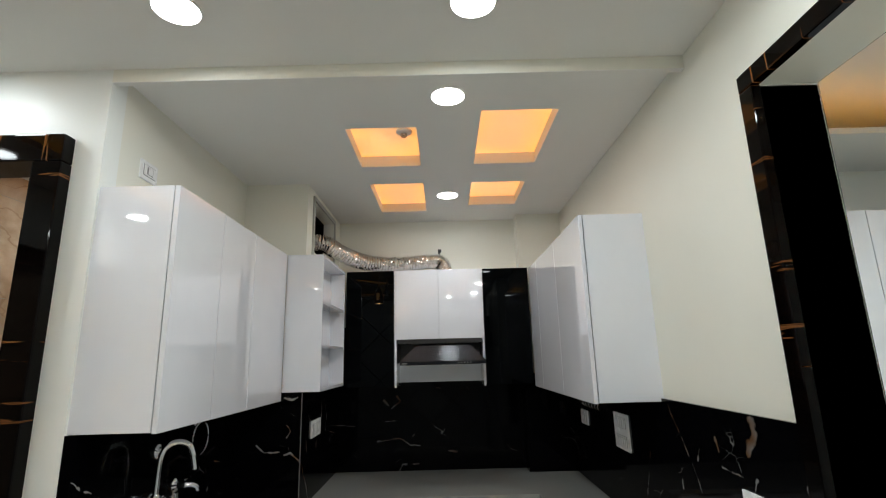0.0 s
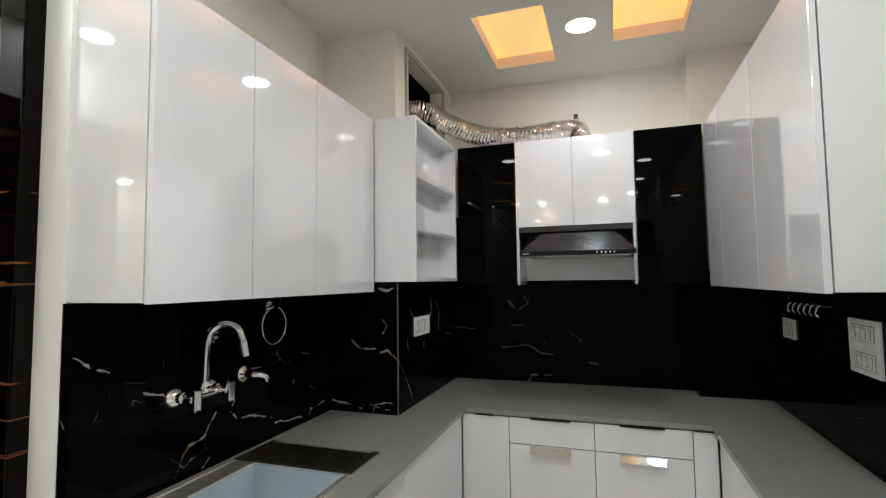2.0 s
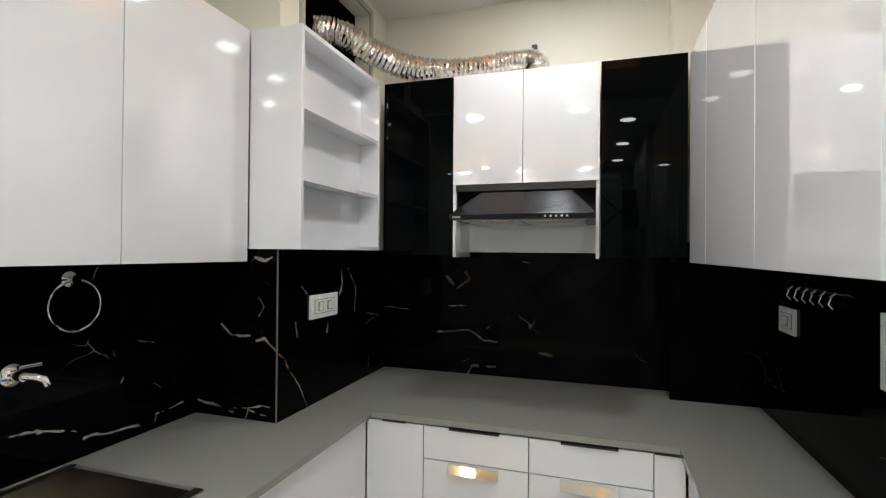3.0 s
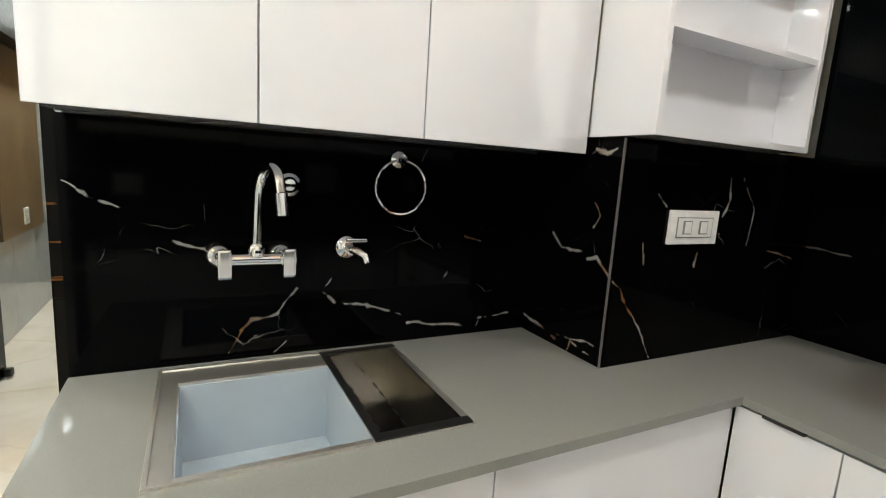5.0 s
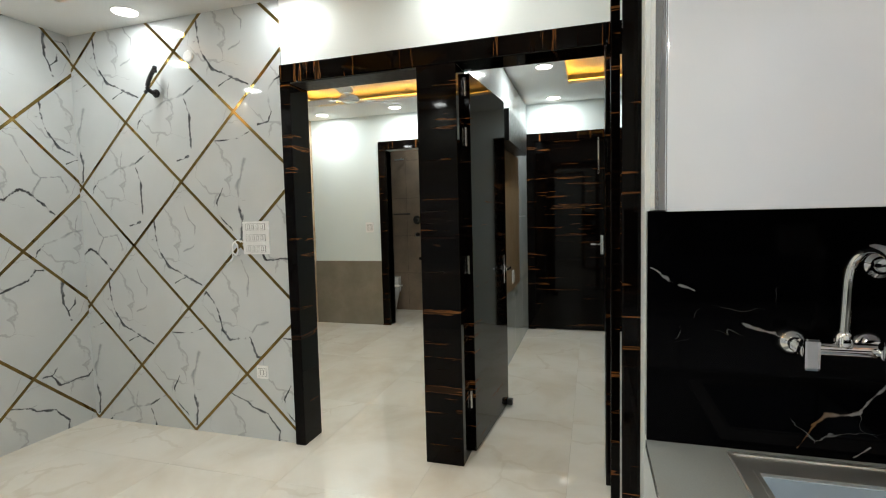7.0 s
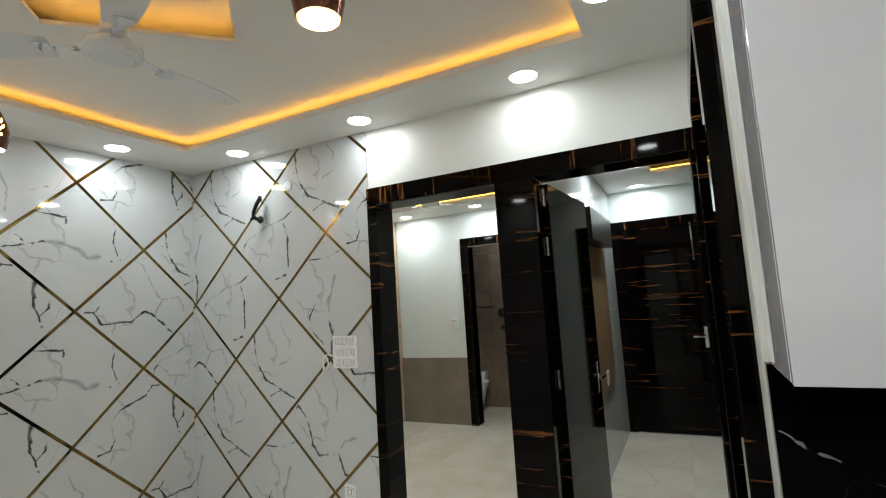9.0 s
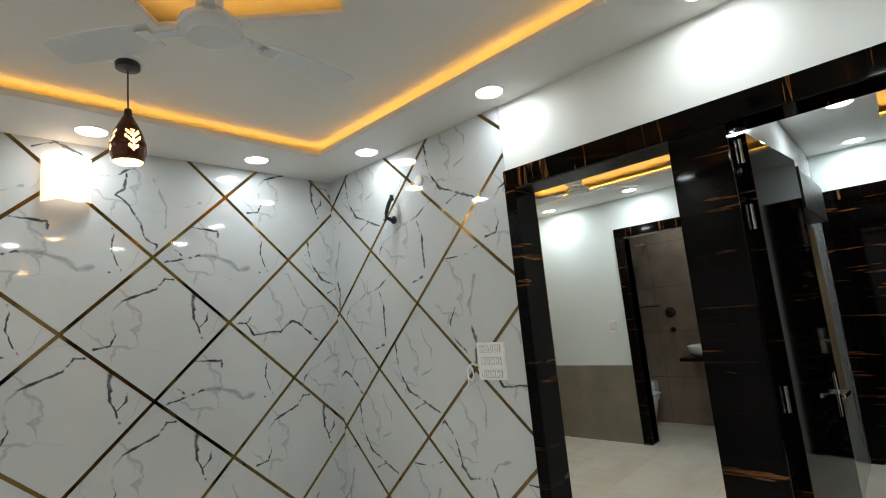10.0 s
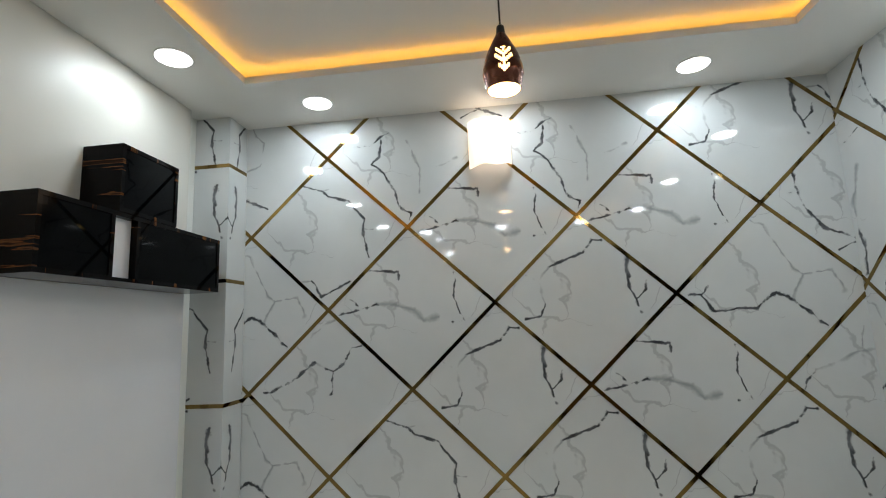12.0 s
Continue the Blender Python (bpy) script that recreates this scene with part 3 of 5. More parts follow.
# amber strips lying on the border, behind its lip
x0, x1, y0, y1 = TRAY
S0, S1, SZ = 0.03, 0.042, CEILING + 0.036
cove = thing("cove_light", (0, 2, SZ), "amber LED strip hidden behind the ceiling border", "cove light")
for span in ((x0 - S1, x0 - S0, y0 - S1, y1 + S1), (x1 + S0, x1 + S1, y0 - S1, y1 + S1), (x0 - S0, x1 + S0, y0 - S1, y0 - S0), (x0 - S0, x1 + S0, y1 + S0, y1 + S1)):
    part("led_strip", cubes((*span, SZ, SZ + 0.01)), STRIP, cove, "glowing amber strip")


def diamond_strips():
    t = thing("recess_light", (-0.19, 1.87, UPPER + 0.021), "amber LED strip in the diamond ceiling recess", "cove light")
    for k in range(4):
        a = math.pi / 2 * k + math.pi / 4
        d = Vector((math.cos(a), math.sin(a), 0))
        s = Vector((-d.y, d.x, 0))
        c = Vector((-0.19, 1.87, 0)) + d * (0.55 * math.sqrt(0.5) + 0.04)
        bm = bmesh.new()
        box(bm, -0.38, 0.38, -0.006, 0.006, 0, 0.012)
        bmesh.ops.transform(bm, matrix=Matrix.Translation(c + Vector((0, 0, UPPER + 0.021))) @ Matrix((s, d, (0, 0, 1))).transposed().to_4x4(), verts=bm.verts[:])
        part("led_strip", bm, STRIP, t, "glowing amber strip")


diamond_strips()


def downlight(x, y, z, watts, r=0.075):
    t = thing("downlight", (x, y, z), "round white recessed ceiling downlight, lit", "ceiling light", "recessed downlights")
    part("trim_ring", lathe(bmesh.new(), [(r + 0.006, 0), (r + 0.006, -0.003), (r + 0.001, -0.005), (r - 0.002, -0.002), (r - 0.002, 0)], (x, y, z - 0.0005)), PLASTIC, t, shade=True)
    part("diffuser", lathe(bmesh.new(), [(r - 0.001, 0.0), (r - 0.001, -0.005), (r - 0.010, -0.007)], (x, y, z - 0.001)), DISC, t, "glowing white diffuser")
    lamp(x, y, z - 0.012, watts, size=2 * r)


for x, y in ((-1.70, 0.75), (-1.70, 1.88), (-1.70, 2.99), (-1.13, 0.225), (-0.165, 0.225), (0.83, 0.225), (1.28, 0.78), (1.30, 1.88), (1.30, 2.99), (-0.15, 3.49), (0.847, 3.49), (-1.14, 3.49)):
    downlight(x, y, CEILING, LED_W)
for x, y in ((0.765, 4.09), (0.77, 5.475)):
    downlight(x, y, CEILING, KITCHEN_W)

# ---- far rooms ----
structure("wall_partition", cubes((-5.55, -2.06, 2.76, 2.875, 0, TOP)), PALE, "white wall between the two rooms")
structure("wall_bedroom_south", cubes((-5.50, -2.06, -0.30, -0.15, 0, TOP)), BEIGE, "beige stone clad bedroom wall")
structure("wall_bedroom_west", cubes(*pierced("x", -5.50, -5.35, -0.15, 2.76, 0, TOP, [(1.00, 1.75, 0, 2.42)])), PALE, "pale white bedroom wall with a bathroom doorway")
structure("wainscot", cubes((-5.349, -5.335, -0.15, 0.89, 0.0, 0.90), (-5.349, -5.335, 1.86, 2.76, 0, 0.90)), TAUPE, "taupe tiled wainscot on the bedroom wall", "trim")
structure("ceiling_bedroom", slab_with_holes(-5.35, -2.06, -0.15, 2.76, CEILING, CEILING + 0.035, [(-4.60, -2.7, 0.45, 2.2)]), CEIL, "white bedroom ceiling border", "ceiling")
structure("wall_room_west", cubes((-5.70, -5.55, 2.70, 5.3, 0, TOP)), PALE, "white wall behind the dark panelled door")
# unseen closing wall, taupe to darken what the open door leaf reflects
structure("wall_room_north", cubes((-5.55, -2.06, 5.2, 5.3, 0, TOP)), TAUPE, "unseen taupe wall that darkens the open door's reflection")
structure("wall_room_east", cubes((-2.06, -1.94, 3.92, 5.3, 0, TOP)), WHITE, "white wall of the far room")
structure("ceiling_room", slab_with_holes(-5.55, -2.06, 2.875, 5.2, CEILING, CEILING + 0.035, [(-4.70, -2.6, 3.45, 4.8)]), CEIL, "white ceiling border of the far room", "ceiling")
structure("ceiling_bedroom_tray", cubes((-4.8, -2.5, 0.25, 2.4, CEILING + 0.14, CEILING + 0.15)), CEIL, "white raised bedroom ceiling lit amber", "ceiling")
structure("ceiling_room_tray", cubes((-4.9, -2.4, 3.25, 5.0, CEILING + 0.14, CEILING + 0.15)), CEIL, "white raised ceiling of the far room lit amber", "ceiling")
for nm, (a, b, c, d) in (("bedroom", (-4.60, -2.7, 0.45, 2.2)), ("room", (-4.70, -2.6, 3.45, 4.8))):
    t = thing("cove_light", ((a + b) / 2, (c + d) / 2, SZ), "amber LED strip hidden behind the ceiling border", "cove light")
    for span in ((a - S1, a - S0, c - S1, d + S1), (b + S0, b + S1, c - S1, d + S1), (a - S0, b + S0, c - S1, c - S0), (a - S0, b + S0, d + S0, d + S1)):
        part("led_strip", cubes((*span, SZ, SZ + 0.01)), STRIP_FAR, t, "glowing amber strip")
for x, y in ((-5.05, 0.21), (-5.0, 1.29), (-2.4, 0.21), (-2.4, 2.4)):
    downlight(x, y, CEILING, FAR_W * 0.9)
for x, y, watts in ((-3.96, 3.255, 2.0), (-5.28, 3.25, 0.9)):
    downlight(x, y, CEILING, FAR_W * watts)
# bathroom beside the kitchen
structure("wall_bath_west", cubes((-1.94, -1.90, 3.92, 6.17, 0, TOP)), BEIGE, "beige stone tiled bathroom wall")
structure("wall_bath_north", cubes((-1.90, -0.69, 6.0, 6.17, 0, TOP)), BEIGE, "beige stone tiled bathroom wall")
structure("wall_bath_east", cubes((-0.70, -0.69, 3.92, 6.0, 0, TOP)), BEIGE, "beige stone tiled bathroom wall")
structure("ceiling_bath", slab_with_holes(-1.90, -0.70, 3.92, 6.0, CEILING, CEILING + 0.035, [(-1.6, -1.0, 4.3, 5.6)]), CEIL, "white bathroom ceiling with a lit recess", "ceiling")
# added lamp with no fitting, brightens the bathroom
lamp(-1.3, 5.0, 2.88, FAR_W * 0.7)
t = thing("cove_light", (-1.3, 4.95, SZ), "amber LED strip in the bathroom ceiling recess", "cove light")
for span in ((-1.66, -1.65, 4.25, 5.65), (-0.95, -0.94, 4.25, 5.65), (-1.65, -0.95, 4.24, 4.25), (-1.65, -0.95, 5.65, 5.66)):
    part("led_strip", cubes((*span, SZ, SZ + 0.01)), STRIP_FAR, t, "glowing amber strip")
# bathroom behind the bedroom
for side, span in (("west", (-6.55, -6.454, 0.2, 2.6, 0, TOP)), ("south", (-6.454, -5.50, 0.2, 0.296, 0, TOP)), ("north", (-6.454, -5.50, 2.504, 2.6, 0, TOP))):
    structure("wall_ensuite_" + side, cubes(span), GROUT_DARK, "brown stone tiled bathroom wall")
# fill light without a fixture, added for the tiled room
lamp(-6.0, 1.3, 2.85, FAR_W * 0.42)
# room behind the east doorway
for side, span in (("north", (1.89, 4.4, 5.2, 5.35, 0, TOP)), ("east", (4.25, 4.4, 1.0, 5.2, 0, TOP)), ("south", (1.89, 4.4, 0.9, 1.0, 0, TOP))):
    structure("wall_lobby_" + side, cubes(span), WHITE, "white wall of the room behind the east doorway")
structure("ceiling_lobby", slab_with_holes(1.89, 4.25, 1.0, 5.2, CEILING, CEILING + 0.035, [(2.3, 3.8, 1.4, 4.6)]), CEIL, "white ceiling border with a lit tray", "ceiling")
t = thing("cove_light", (3.0, 3.0, SZ), "amber LED strip hidden behind the ceiling border", "cove light")
for span in ((2.24, 2.25, 1.35, 4.66), (3.85, 3.86, 1.35, 4.66), (2.25, 3.85, 4.65, 4.66)):
    part("led_strip", cubes((*span, SZ, SZ + 0.01)), STRIP, t, "glowing amber strip")
# unseen lamp added to light up the room beyond the doorway
lamp(3.0, 3.0, 2.88, FAR_W * 3.2)


# ---- door frames and doors ----
def door_frame(name, parts, at, label):
    t = thing(name, at, label, "door frame", kind="structure")
    for nm, span, mat in parts:
        part(nm, cubes(span, bevel=0.006), mat, t)
    return t


F = -1.873
# the matte black sheet under the head is added to hide its reflection
door_frame("door_1", [("jamb", (-2.08, F, 1.785, 1.858, 0, 2.372), EBONY_V), ("post", (-2.08, F, 2.71, 2.948, 0, 2.372), EBONY_V), ("jamb", (-2.08, F, 3.755, 3.822, 0, 2.372), EBONY_V),
                      ("head", (-2.08, F, 1.785, 3.822, 2.374, 2.487), EBONY_Y), ("lining", (-2.078, -1.876, 1.859, 2.709, 2.3645, 2.3735), BLACK)],
           (-1.95, 2.8, 0), "dark glossy ebony double door frame with amber streaks")
door_frame("door_2", [("jamb", (-0.805, -0.695, 3.772, 3.94, 0, 2.49), EBONY_V), ("jamb", (-1.73, -1.62, 3.772, 3.94, 0, 2.49), EBONY_V), ("head", (-1.73, -0.695, 3.772, 3.94, 2.492, 2.60), EBONY_X)],
           (-1.2, 3.86, 0), "dark glossy ebony bathroom door frame")
door_frame("door_3", [("jamb", (1.685, 1.895, 3.43, 3.494, 0, 2.53), EBONY_V), ("jamb", (1.685, 1.895, 2.35, 2.41, 0, 2.53), EBONY_V), ("head", (1.685, 1.895, 2.35, 3.494, 2.5305, 2.588), EBONY_Y)],
           (1.8, 3.0, 0), "dark glossy ebony frame of an open doorway")
door_frame("door_4", [("jamb", (-5.52, -5.325, 0.89, 1.00, 0, 2.42), EBONY_V), ("jamb", (-5.52, -5.325, 1.75, 1.86, 0, 2.42), EBONY_V), ("head", (-5.52, -5.325, 0.89, 1.86, 2.422, 2.535), EBONY_Y)],
           (-5.42, 1.4, 0), "dark glossy ebony frame of the far bathroom doorway")

leaf = thing("door", (-2.0, 2.99, 0), "open glossy ebony door leaf with chrome handle", "door")
L0, L1 = Vector((-2.06, 2.965, 0)), Vector((-2.90, 3.03, 0))


def oriented(bm, a, b):
    """Moves geometry built along +x from the origin onto the line from a to b."""
    d = (b - a).normalized()
    m = Matrix.Translation(a) @ Matrix((d, Vector((-d.y, d.x, 0)), (0, 0, 1))).transposed().to_4x4()
    bmesh.ops.transform(bm, matrix=m, verts=bm.verts[:])
    return bm


LW = (L1 - L0).length
part("panel", oriented(cubes((0, LW, -0.018, 0.018, 0.012, 2.36), bevel=0.003), L0, L1), EBONY_V, leaf)
for z in (0.35, 1.2, 1.98, 2.28):
    part("hinge", oriented(cyl(bmesh.new(), (-0.008, 0.010, z - 0.055), (-0.008, 0.010, z + 0.055), 0.011), L0, L1), STEEL, leaf, "steel hinge")
part("handle_plate", oriented(cubes((LW - 0.09, LW - 0.05, -0.024, -0.018, 0.98, 1.20), bevel=0.002), L0, L1), CHROME, leaf, "chrome handle plate")
part("handle", oriented(cubes((LW - 0.20, LW - 0.06, -0.07, -0.052, 1.09, 1.11), (LW - 0.075, LW - 0.062, -0.07, -0.02, 1.09, 1.11), bevel=0.003), L0, L1), CHROME, leaf, "chrome lever handle")
part("door_stop", oriented(cubes((LW - 0.05, LW - 0.01, -0.06, -0.018, 0.012, 0.06), bevel=0.008), L0, L1), BLACK, leaf, "black rubber door stop")

far = thing("door", (-5.54, 3.4, 0), "closed dark ebony panelled door with chrome lever", "door")
part("panel", cubes((-5.53, -5.51, 2.98, 3.98, 0.01, 2.42)), EBONY_V, far)
part("jamb", cubes((-5.545, -5.49, 2.88, 2.98, 0, 2.42), bevel=0.004), EBONY_V, far)
part("jamb", cubes((-5.545, -5.49, 3.98, 4.08, 0, 2.42), bevel=0.004), EBONY_V, far)
part("head", cubes((-5.545, -5.49, 2.88, 4.08, 2.42, 2.52), bevel=0.004), EBONY_Y, far)
part("handle_plate", cubes((-5.51, -5.50, 3.785, 3.825, 0.98, 1.22), bevel=0.003), CHROME, far, "chrome handle plate")
part("handle", cubes((-5.50, -5.446, 3.797, 3.813, 1.10, 1.12), (-5.46, -5.445, 3.67, 3.797, 1.10, 1.12), bevel=0.004), CHROME, far, "chrome lever handle")
part("pull_bar", cubes((-5.48, -5.46, 3.755, 3.775, 1.98, 2.42), (-5.51, -5.46, 3.755, 3.775, 2.0, 2.02), (-5.51, -5.46, 3.755, 3.775, 2.38, 2.40), bevel=0.003), CHROME, far, "upright chrome pull bar")


# ---- kitchen: splashbacks and worktop ----
CT, CB = 0.88, 0.856
structure("splashback", cubes((-0.583, -0.545, 3.828, 5.163, CT, 1.505)), BLACK_SINK, "black marble splashback with white and brown veins", "splashback")
structure("splashback_column", cubes((-0.545, -0.157, 5.163, 5.175, CT, 1.555)), BLACK_COLUMN, "black marble cladding on the boxed column", "splashback")
structure("splashback_column_side", cubes((-0.167, -0.155, 5.175, 6.158, CT, 1.555)), BLACK_COLUMN_SIDE, "black marble cladding on the side of the boxed column", "splashback")
structure("splashback_edge", cubes((-0.1585, -0.1535, 5.1595, 5.1645, CT, 1.548)), plain("marble_edge", (0.16, 0.15, 0.15), 0.3), "grey mitred edge of the marble cladding", "trim")
structure("splashback_north", cubes((-0.155, 1.35, 6.158, 6.17, CT, 2.0), (1.338, 1.35, 6.02, 6.158, CT, 1.6), (1.338, 1.71, 6.008, 6.02, CT, 1.6)), BLACK_NORTH, "black marble splashback with white and brown veins", "splashback")
structure("splashback_east", cubes((1.70, 1.712, 3.497, 6.008, CT - 0.02, 1.528)), BLACK_EAST, "black marble splashback with white and brown veins", "splashback")

SINK = (-0.506, -0.013, 4.02, 4.645)


top = thing("worktop", (0.5, 5.6, CT), "grey quartz U-shaped kitchen worktop with a sink cut-out", "worktop")
part("sink_slab", slab_with_holes(-0.545, 0.125, 3.825, 5.41, CB, CT, [SINK]), QUARTZ, top)
part("back_slab", cubes((-0.155, 1.70, 5.4102, 6.158, CB, CT)), QUARTZ, top)
part("corner_slab", cubes((-0.545, -0.1552, 5.4102, 6.158, CB, CT)), QUARTZ, top)
part("east_slab", cubes((1.295, 1.70, 3.58, 5.41, CB, CT)), QUARTZ, top)


# ---- kitchen: cabinets ----
def unit(name, label, group, body, doors, handles=(), mat=None, at=None):
    """A cabinet: body spans, doors as (span, axis of the front), handles as (span, material, door index)."""
    s = body[0]
    t = thing(name, at or ((s[0] + s[1]) / 2, (s[2] + s[3]) / 2, s[4]), label, "cabinet", group)
    part("body", cubes(*body), GLOSS, t)
    made = []
    for d in doors:
        made.append(part("door", cubes(d, bevel=0.0025), mat or GLOSS, t, "glossy black door" if mat else ""))
    for span, m, i in handles:
        part("handle", cubes(span, bevel=0.0015), m, made[i], "chrome edge pull" if m is CHROME else "black edge pull")
    return t


ZT, ZB = 2.405, 1.503
G = 0.0018
for a, b in ((3.836, 4.227), (4.227, 4.609), (4.609, 5.135)):
    unit("wall_cabinet", "glossy white handleless wall cabinet over the sink", "wall cabinets over the sink", [(-0.583, -0.297, a + 0.001, b - 0.001, ZB + 0.004, ZT)], [(-0.293, -0.274, a + G, b - G, ZB, ZT)])
for a, b in ((4.385, 4.96), (4.96, 5.541), (5.541, 5.865)):
    unit("wall_cabinet", "glossy white handleless wall cabinet over the long worktop", "wall cabinets on the east wall", [(1.418, 1.712, a + 0.001, b - 0.001, 1.514, ZT)], [(1.395, 1.414, a + G, b - G, 1.51, ZT)])
for a, b in ((-0.04, 0.334), (1.031, 1.39)):
    unit("wall_cabinet", "glossy black wall cabinet beside the cooker hood", "black cabinets beside the hood", [(a + 0.001, b - 0.001, 5.893, 6.156, 1.535, 2.412)], [(a + G, b - G, 5.870, 5.889, 1.53, 2.415)], mat=BLACKGLASS)
t = unit("wall_cabinet", "glossy white two-door wall cabinet above the cooker hood", "cabinets on the back wall", [(0.337, 1.028, 5.893, 6.156, 1.885, 2.415)], [(0.337, 0.679, 5.870, 5.889, 1.878, 2.417), (0.683, 1.028, 5.870, 5.889, 1.878, 2.417)])
part("side_panel", cubes((0.337, 0.352, 5.875, 6.156, 1.522, 1.884)), GLOSS, t)
part("side_panel", cubes((1.013, 1.028, 5.875, 6.156, 1.522, 1.884)), GLOSS, t)
part("back_panel", cubes((0.352, 1.013, 6.146, 6.156, 1.548, 1.884)), GLOSS, t)
part("recess_back", cubes((0.354, 1.011, 6.138, 6.145, 1.70, 1.884)), BLACK, t, "black sheet behind the hood")
for a in (0.3525, 1.0105):
    part("recess_side", cubes((a, a + 0.002, 5.89, 6.137, 1.70, 1.884)), BLACK, t, "black sheet beside the hood")
part("light_rail", cubes((0.352, 1.013, 5.872, 5.887, 1.845, 1.876)), BLACK, t, "black fascia strip")

# open shelf on the column
shelf = thing("open_shelf", (-0.1, 5.5, 1.55), "shallow white open shelf unit with three compartments", "shelf")
part("side_panel", cubes((-0.274, -0.042, 5.140, 5.158, 1.552, 2.405), bevel=0.001), GLOSS, shelf)
part("side_panel", cubes((-0.153, -0.042, 5.815, 5.833, 1.552, 2.405), bevel=0.001), GLOSS, shelf)
part("back", cubes((-0.153, -0.148, 5.158, 5.815, 1.552, 2.405)), GLOSS, shelf)
part("top", cubes((-0.148, -0.042, 5.158, 5.815, 2.387, 2.405)), GLOSS, shelf)
part("bottom", cubes((-0.148, -0.042, 5.158, 5.815, 1.552, 1.570)), GLOSS, shelf)
for z in (1.815, 2.09):
    part("shelf_board", cubes((-0.148, -0.046, 5.158, 5.815, z, z + 0.018)), GLOSS, shelf)

junction = thing("ceiling_junction", (0.525, 4.57, 2.96), "round white junction cap inside a lit ceiling recess", "junction box")
part("cap", lathe(bmesh.new(), [(0.045, 0), (0.045, -0.010), (0.036, -0.016), (0.014, -0.018)], (0.525, 4.57, 2.9705)), PLASTIC, junction, shade=True)
for i in range(3):
    part("coil", tube(bmesh.new(), [(0.525 + 0.016 * math.cos(j * math.pi / 8), 4.57 + 0.016 * math.sin(j * math.pi / 8), 2.950 - i * 0.006) for j in range(17)], 0.002, 6), STEEL, junction)

# base cabinets
TK = 0.09
for a, b in ((3.85, 4.24), (4.24, 4.638), (4.638, 5.4185)):
    body = [(-0.545, 0.078, a + 0.001, b - 0.001, TK, 0.66)] if b < 4.7 else [(-0.545, 0.078, a + 0.001, b - 0.001, TK, 0.850)]
    unit("base_cabinet", "glossy white base cabinet under the sink worktop", "base cabinets under the sink", body, [(0.082, 0.100, a + G, b - G, TK, 0.846)], [((0.094, 0.112, (a + b) / 2 - 0.13, (a + b) / 2 + 0.05, 0.8465, 0.8552), BLACK, 0)])
for a, b in ((0.102, 0.355), (1.214, 1.318)):
    unit("base_cabinet", "narrow glossy white corner base cabinet", "base cabinets on the back wall", [(a + 0.001, b - 0.001, 5.442, 6.15, TK, 0.850)], [(a + G, b - G, 5.42, 5.438, TK, 0.846)], [(((a + b) / 2 - 0.05, (a + b) / 2 + 0.05, 5.408, 5.426, 0.8465, 0.8552), BLACK, 0)])
for a, b in ((0.355, 0.778), (0.778, 1.214)):
    m = (a + b) / 2
    t = unit("drawer_cabinet", "glossy white drawer cabinet with chrome edge pulls", "drawer cabinets on the back wall", [(a + 0.001, b - 0.001, 5.442, 6.15, TK, 0.850)], [])
    for lo, hi, mat in ((0.716, 0.846, BLACK), (0.405, 0.712, CHROME), (TK, 0.401, CHROME)):
        d = part("drawer_front", cubes((a + G, b - G, 5.42, 5.438, lo, hi), bevel=0.0025), GLOSS, t)
        pull = cubes((m - 0.10, m + 0.10, 5.395, 5.424, hi + 0.0005, hi + 0.003), (m - 0.10, m + 0.10, 5.392, 5.395, hi - 0.028, hi + 0.003))
        for vert in pull.verts:
            if vert.co.z < hi - 0.02:
                vert.co.y -= 0.018
        part("handle", pull if mat is CHROME else cubes((m - 0.10, m + 0.10, 5.406, 5.430, hi + 0.0005, hi + 0.003), (m - 0.10, m + 0.10, 5.403, 5.406, hi - 0.003, hi + 0.003)), mat, d, "chrome edge pull" if mat is CHROME else "black edge pull")
for a, b in ((3.60, 4.2), (4.2, 4.8), (4.8, 5.40)):
    unit("base_cabinet", "glossy white base cabinet under the long worktop", "base cabinets on the east wall", [(1.342, 1.70, a + 0.001, b - 0.001, TK, 0.850)], [(1.320, 1.338, a + G, b - G, TK, 0.846)], [((1.308, 1.326, (a + b) / 2 - 0.1, (a + b) / 2 + 0.1, 0.8465, 0.8552), BLACK, 0)])
structure("plinth", cubes((-0.545, 0.05, 3.87, 5.45, 0, TK), (0.05, 1.36, 5.45, 6.1, 0, TK), (1.36, 1.70, 3.62, 5.45, 0, TK)), GAP, "dark recessed plinth under the base cabinets", "trim")

# ---- kitchen: sink, taps, hood ----
sink = thing("sink", (-0.26, 4.33, CT), "stainless steel sink with blue-filmed bowl and sliding tray", "sink")
sx0, sx1, sy0, sy1 = SINK
bowl = (-0.415, -0.028, 4.062, 4.424)
part("rim", slab_with_holes(sx0 - 0.004, sx1 + 0.004, sy0 - 0.004, sy1 + 0.004, CT - 0.002, CT + 0.004, [bowl, (-0.488, -0.034, 4.436, 4.632)]), RIMSTEEL, sink)
bx0, bx1, by0, by1 = bowl
for span in ((sx0 - 0.004, sx1 + 0.004, sy0 - 0.004, sy0 + 0.005), (sx0 - 0.004, sx0 + 0.005, sy0 + 0.005, 4.418), (sx1 - 0.005, sx1 + 0.004, sy0 + 0.005, 4.418)):
    part("rim_lip", cubes((*span, CT + 0.0041, CT + 0.0075), bevel=0.001), RIMSTEEL, sink, "raised steel lip")
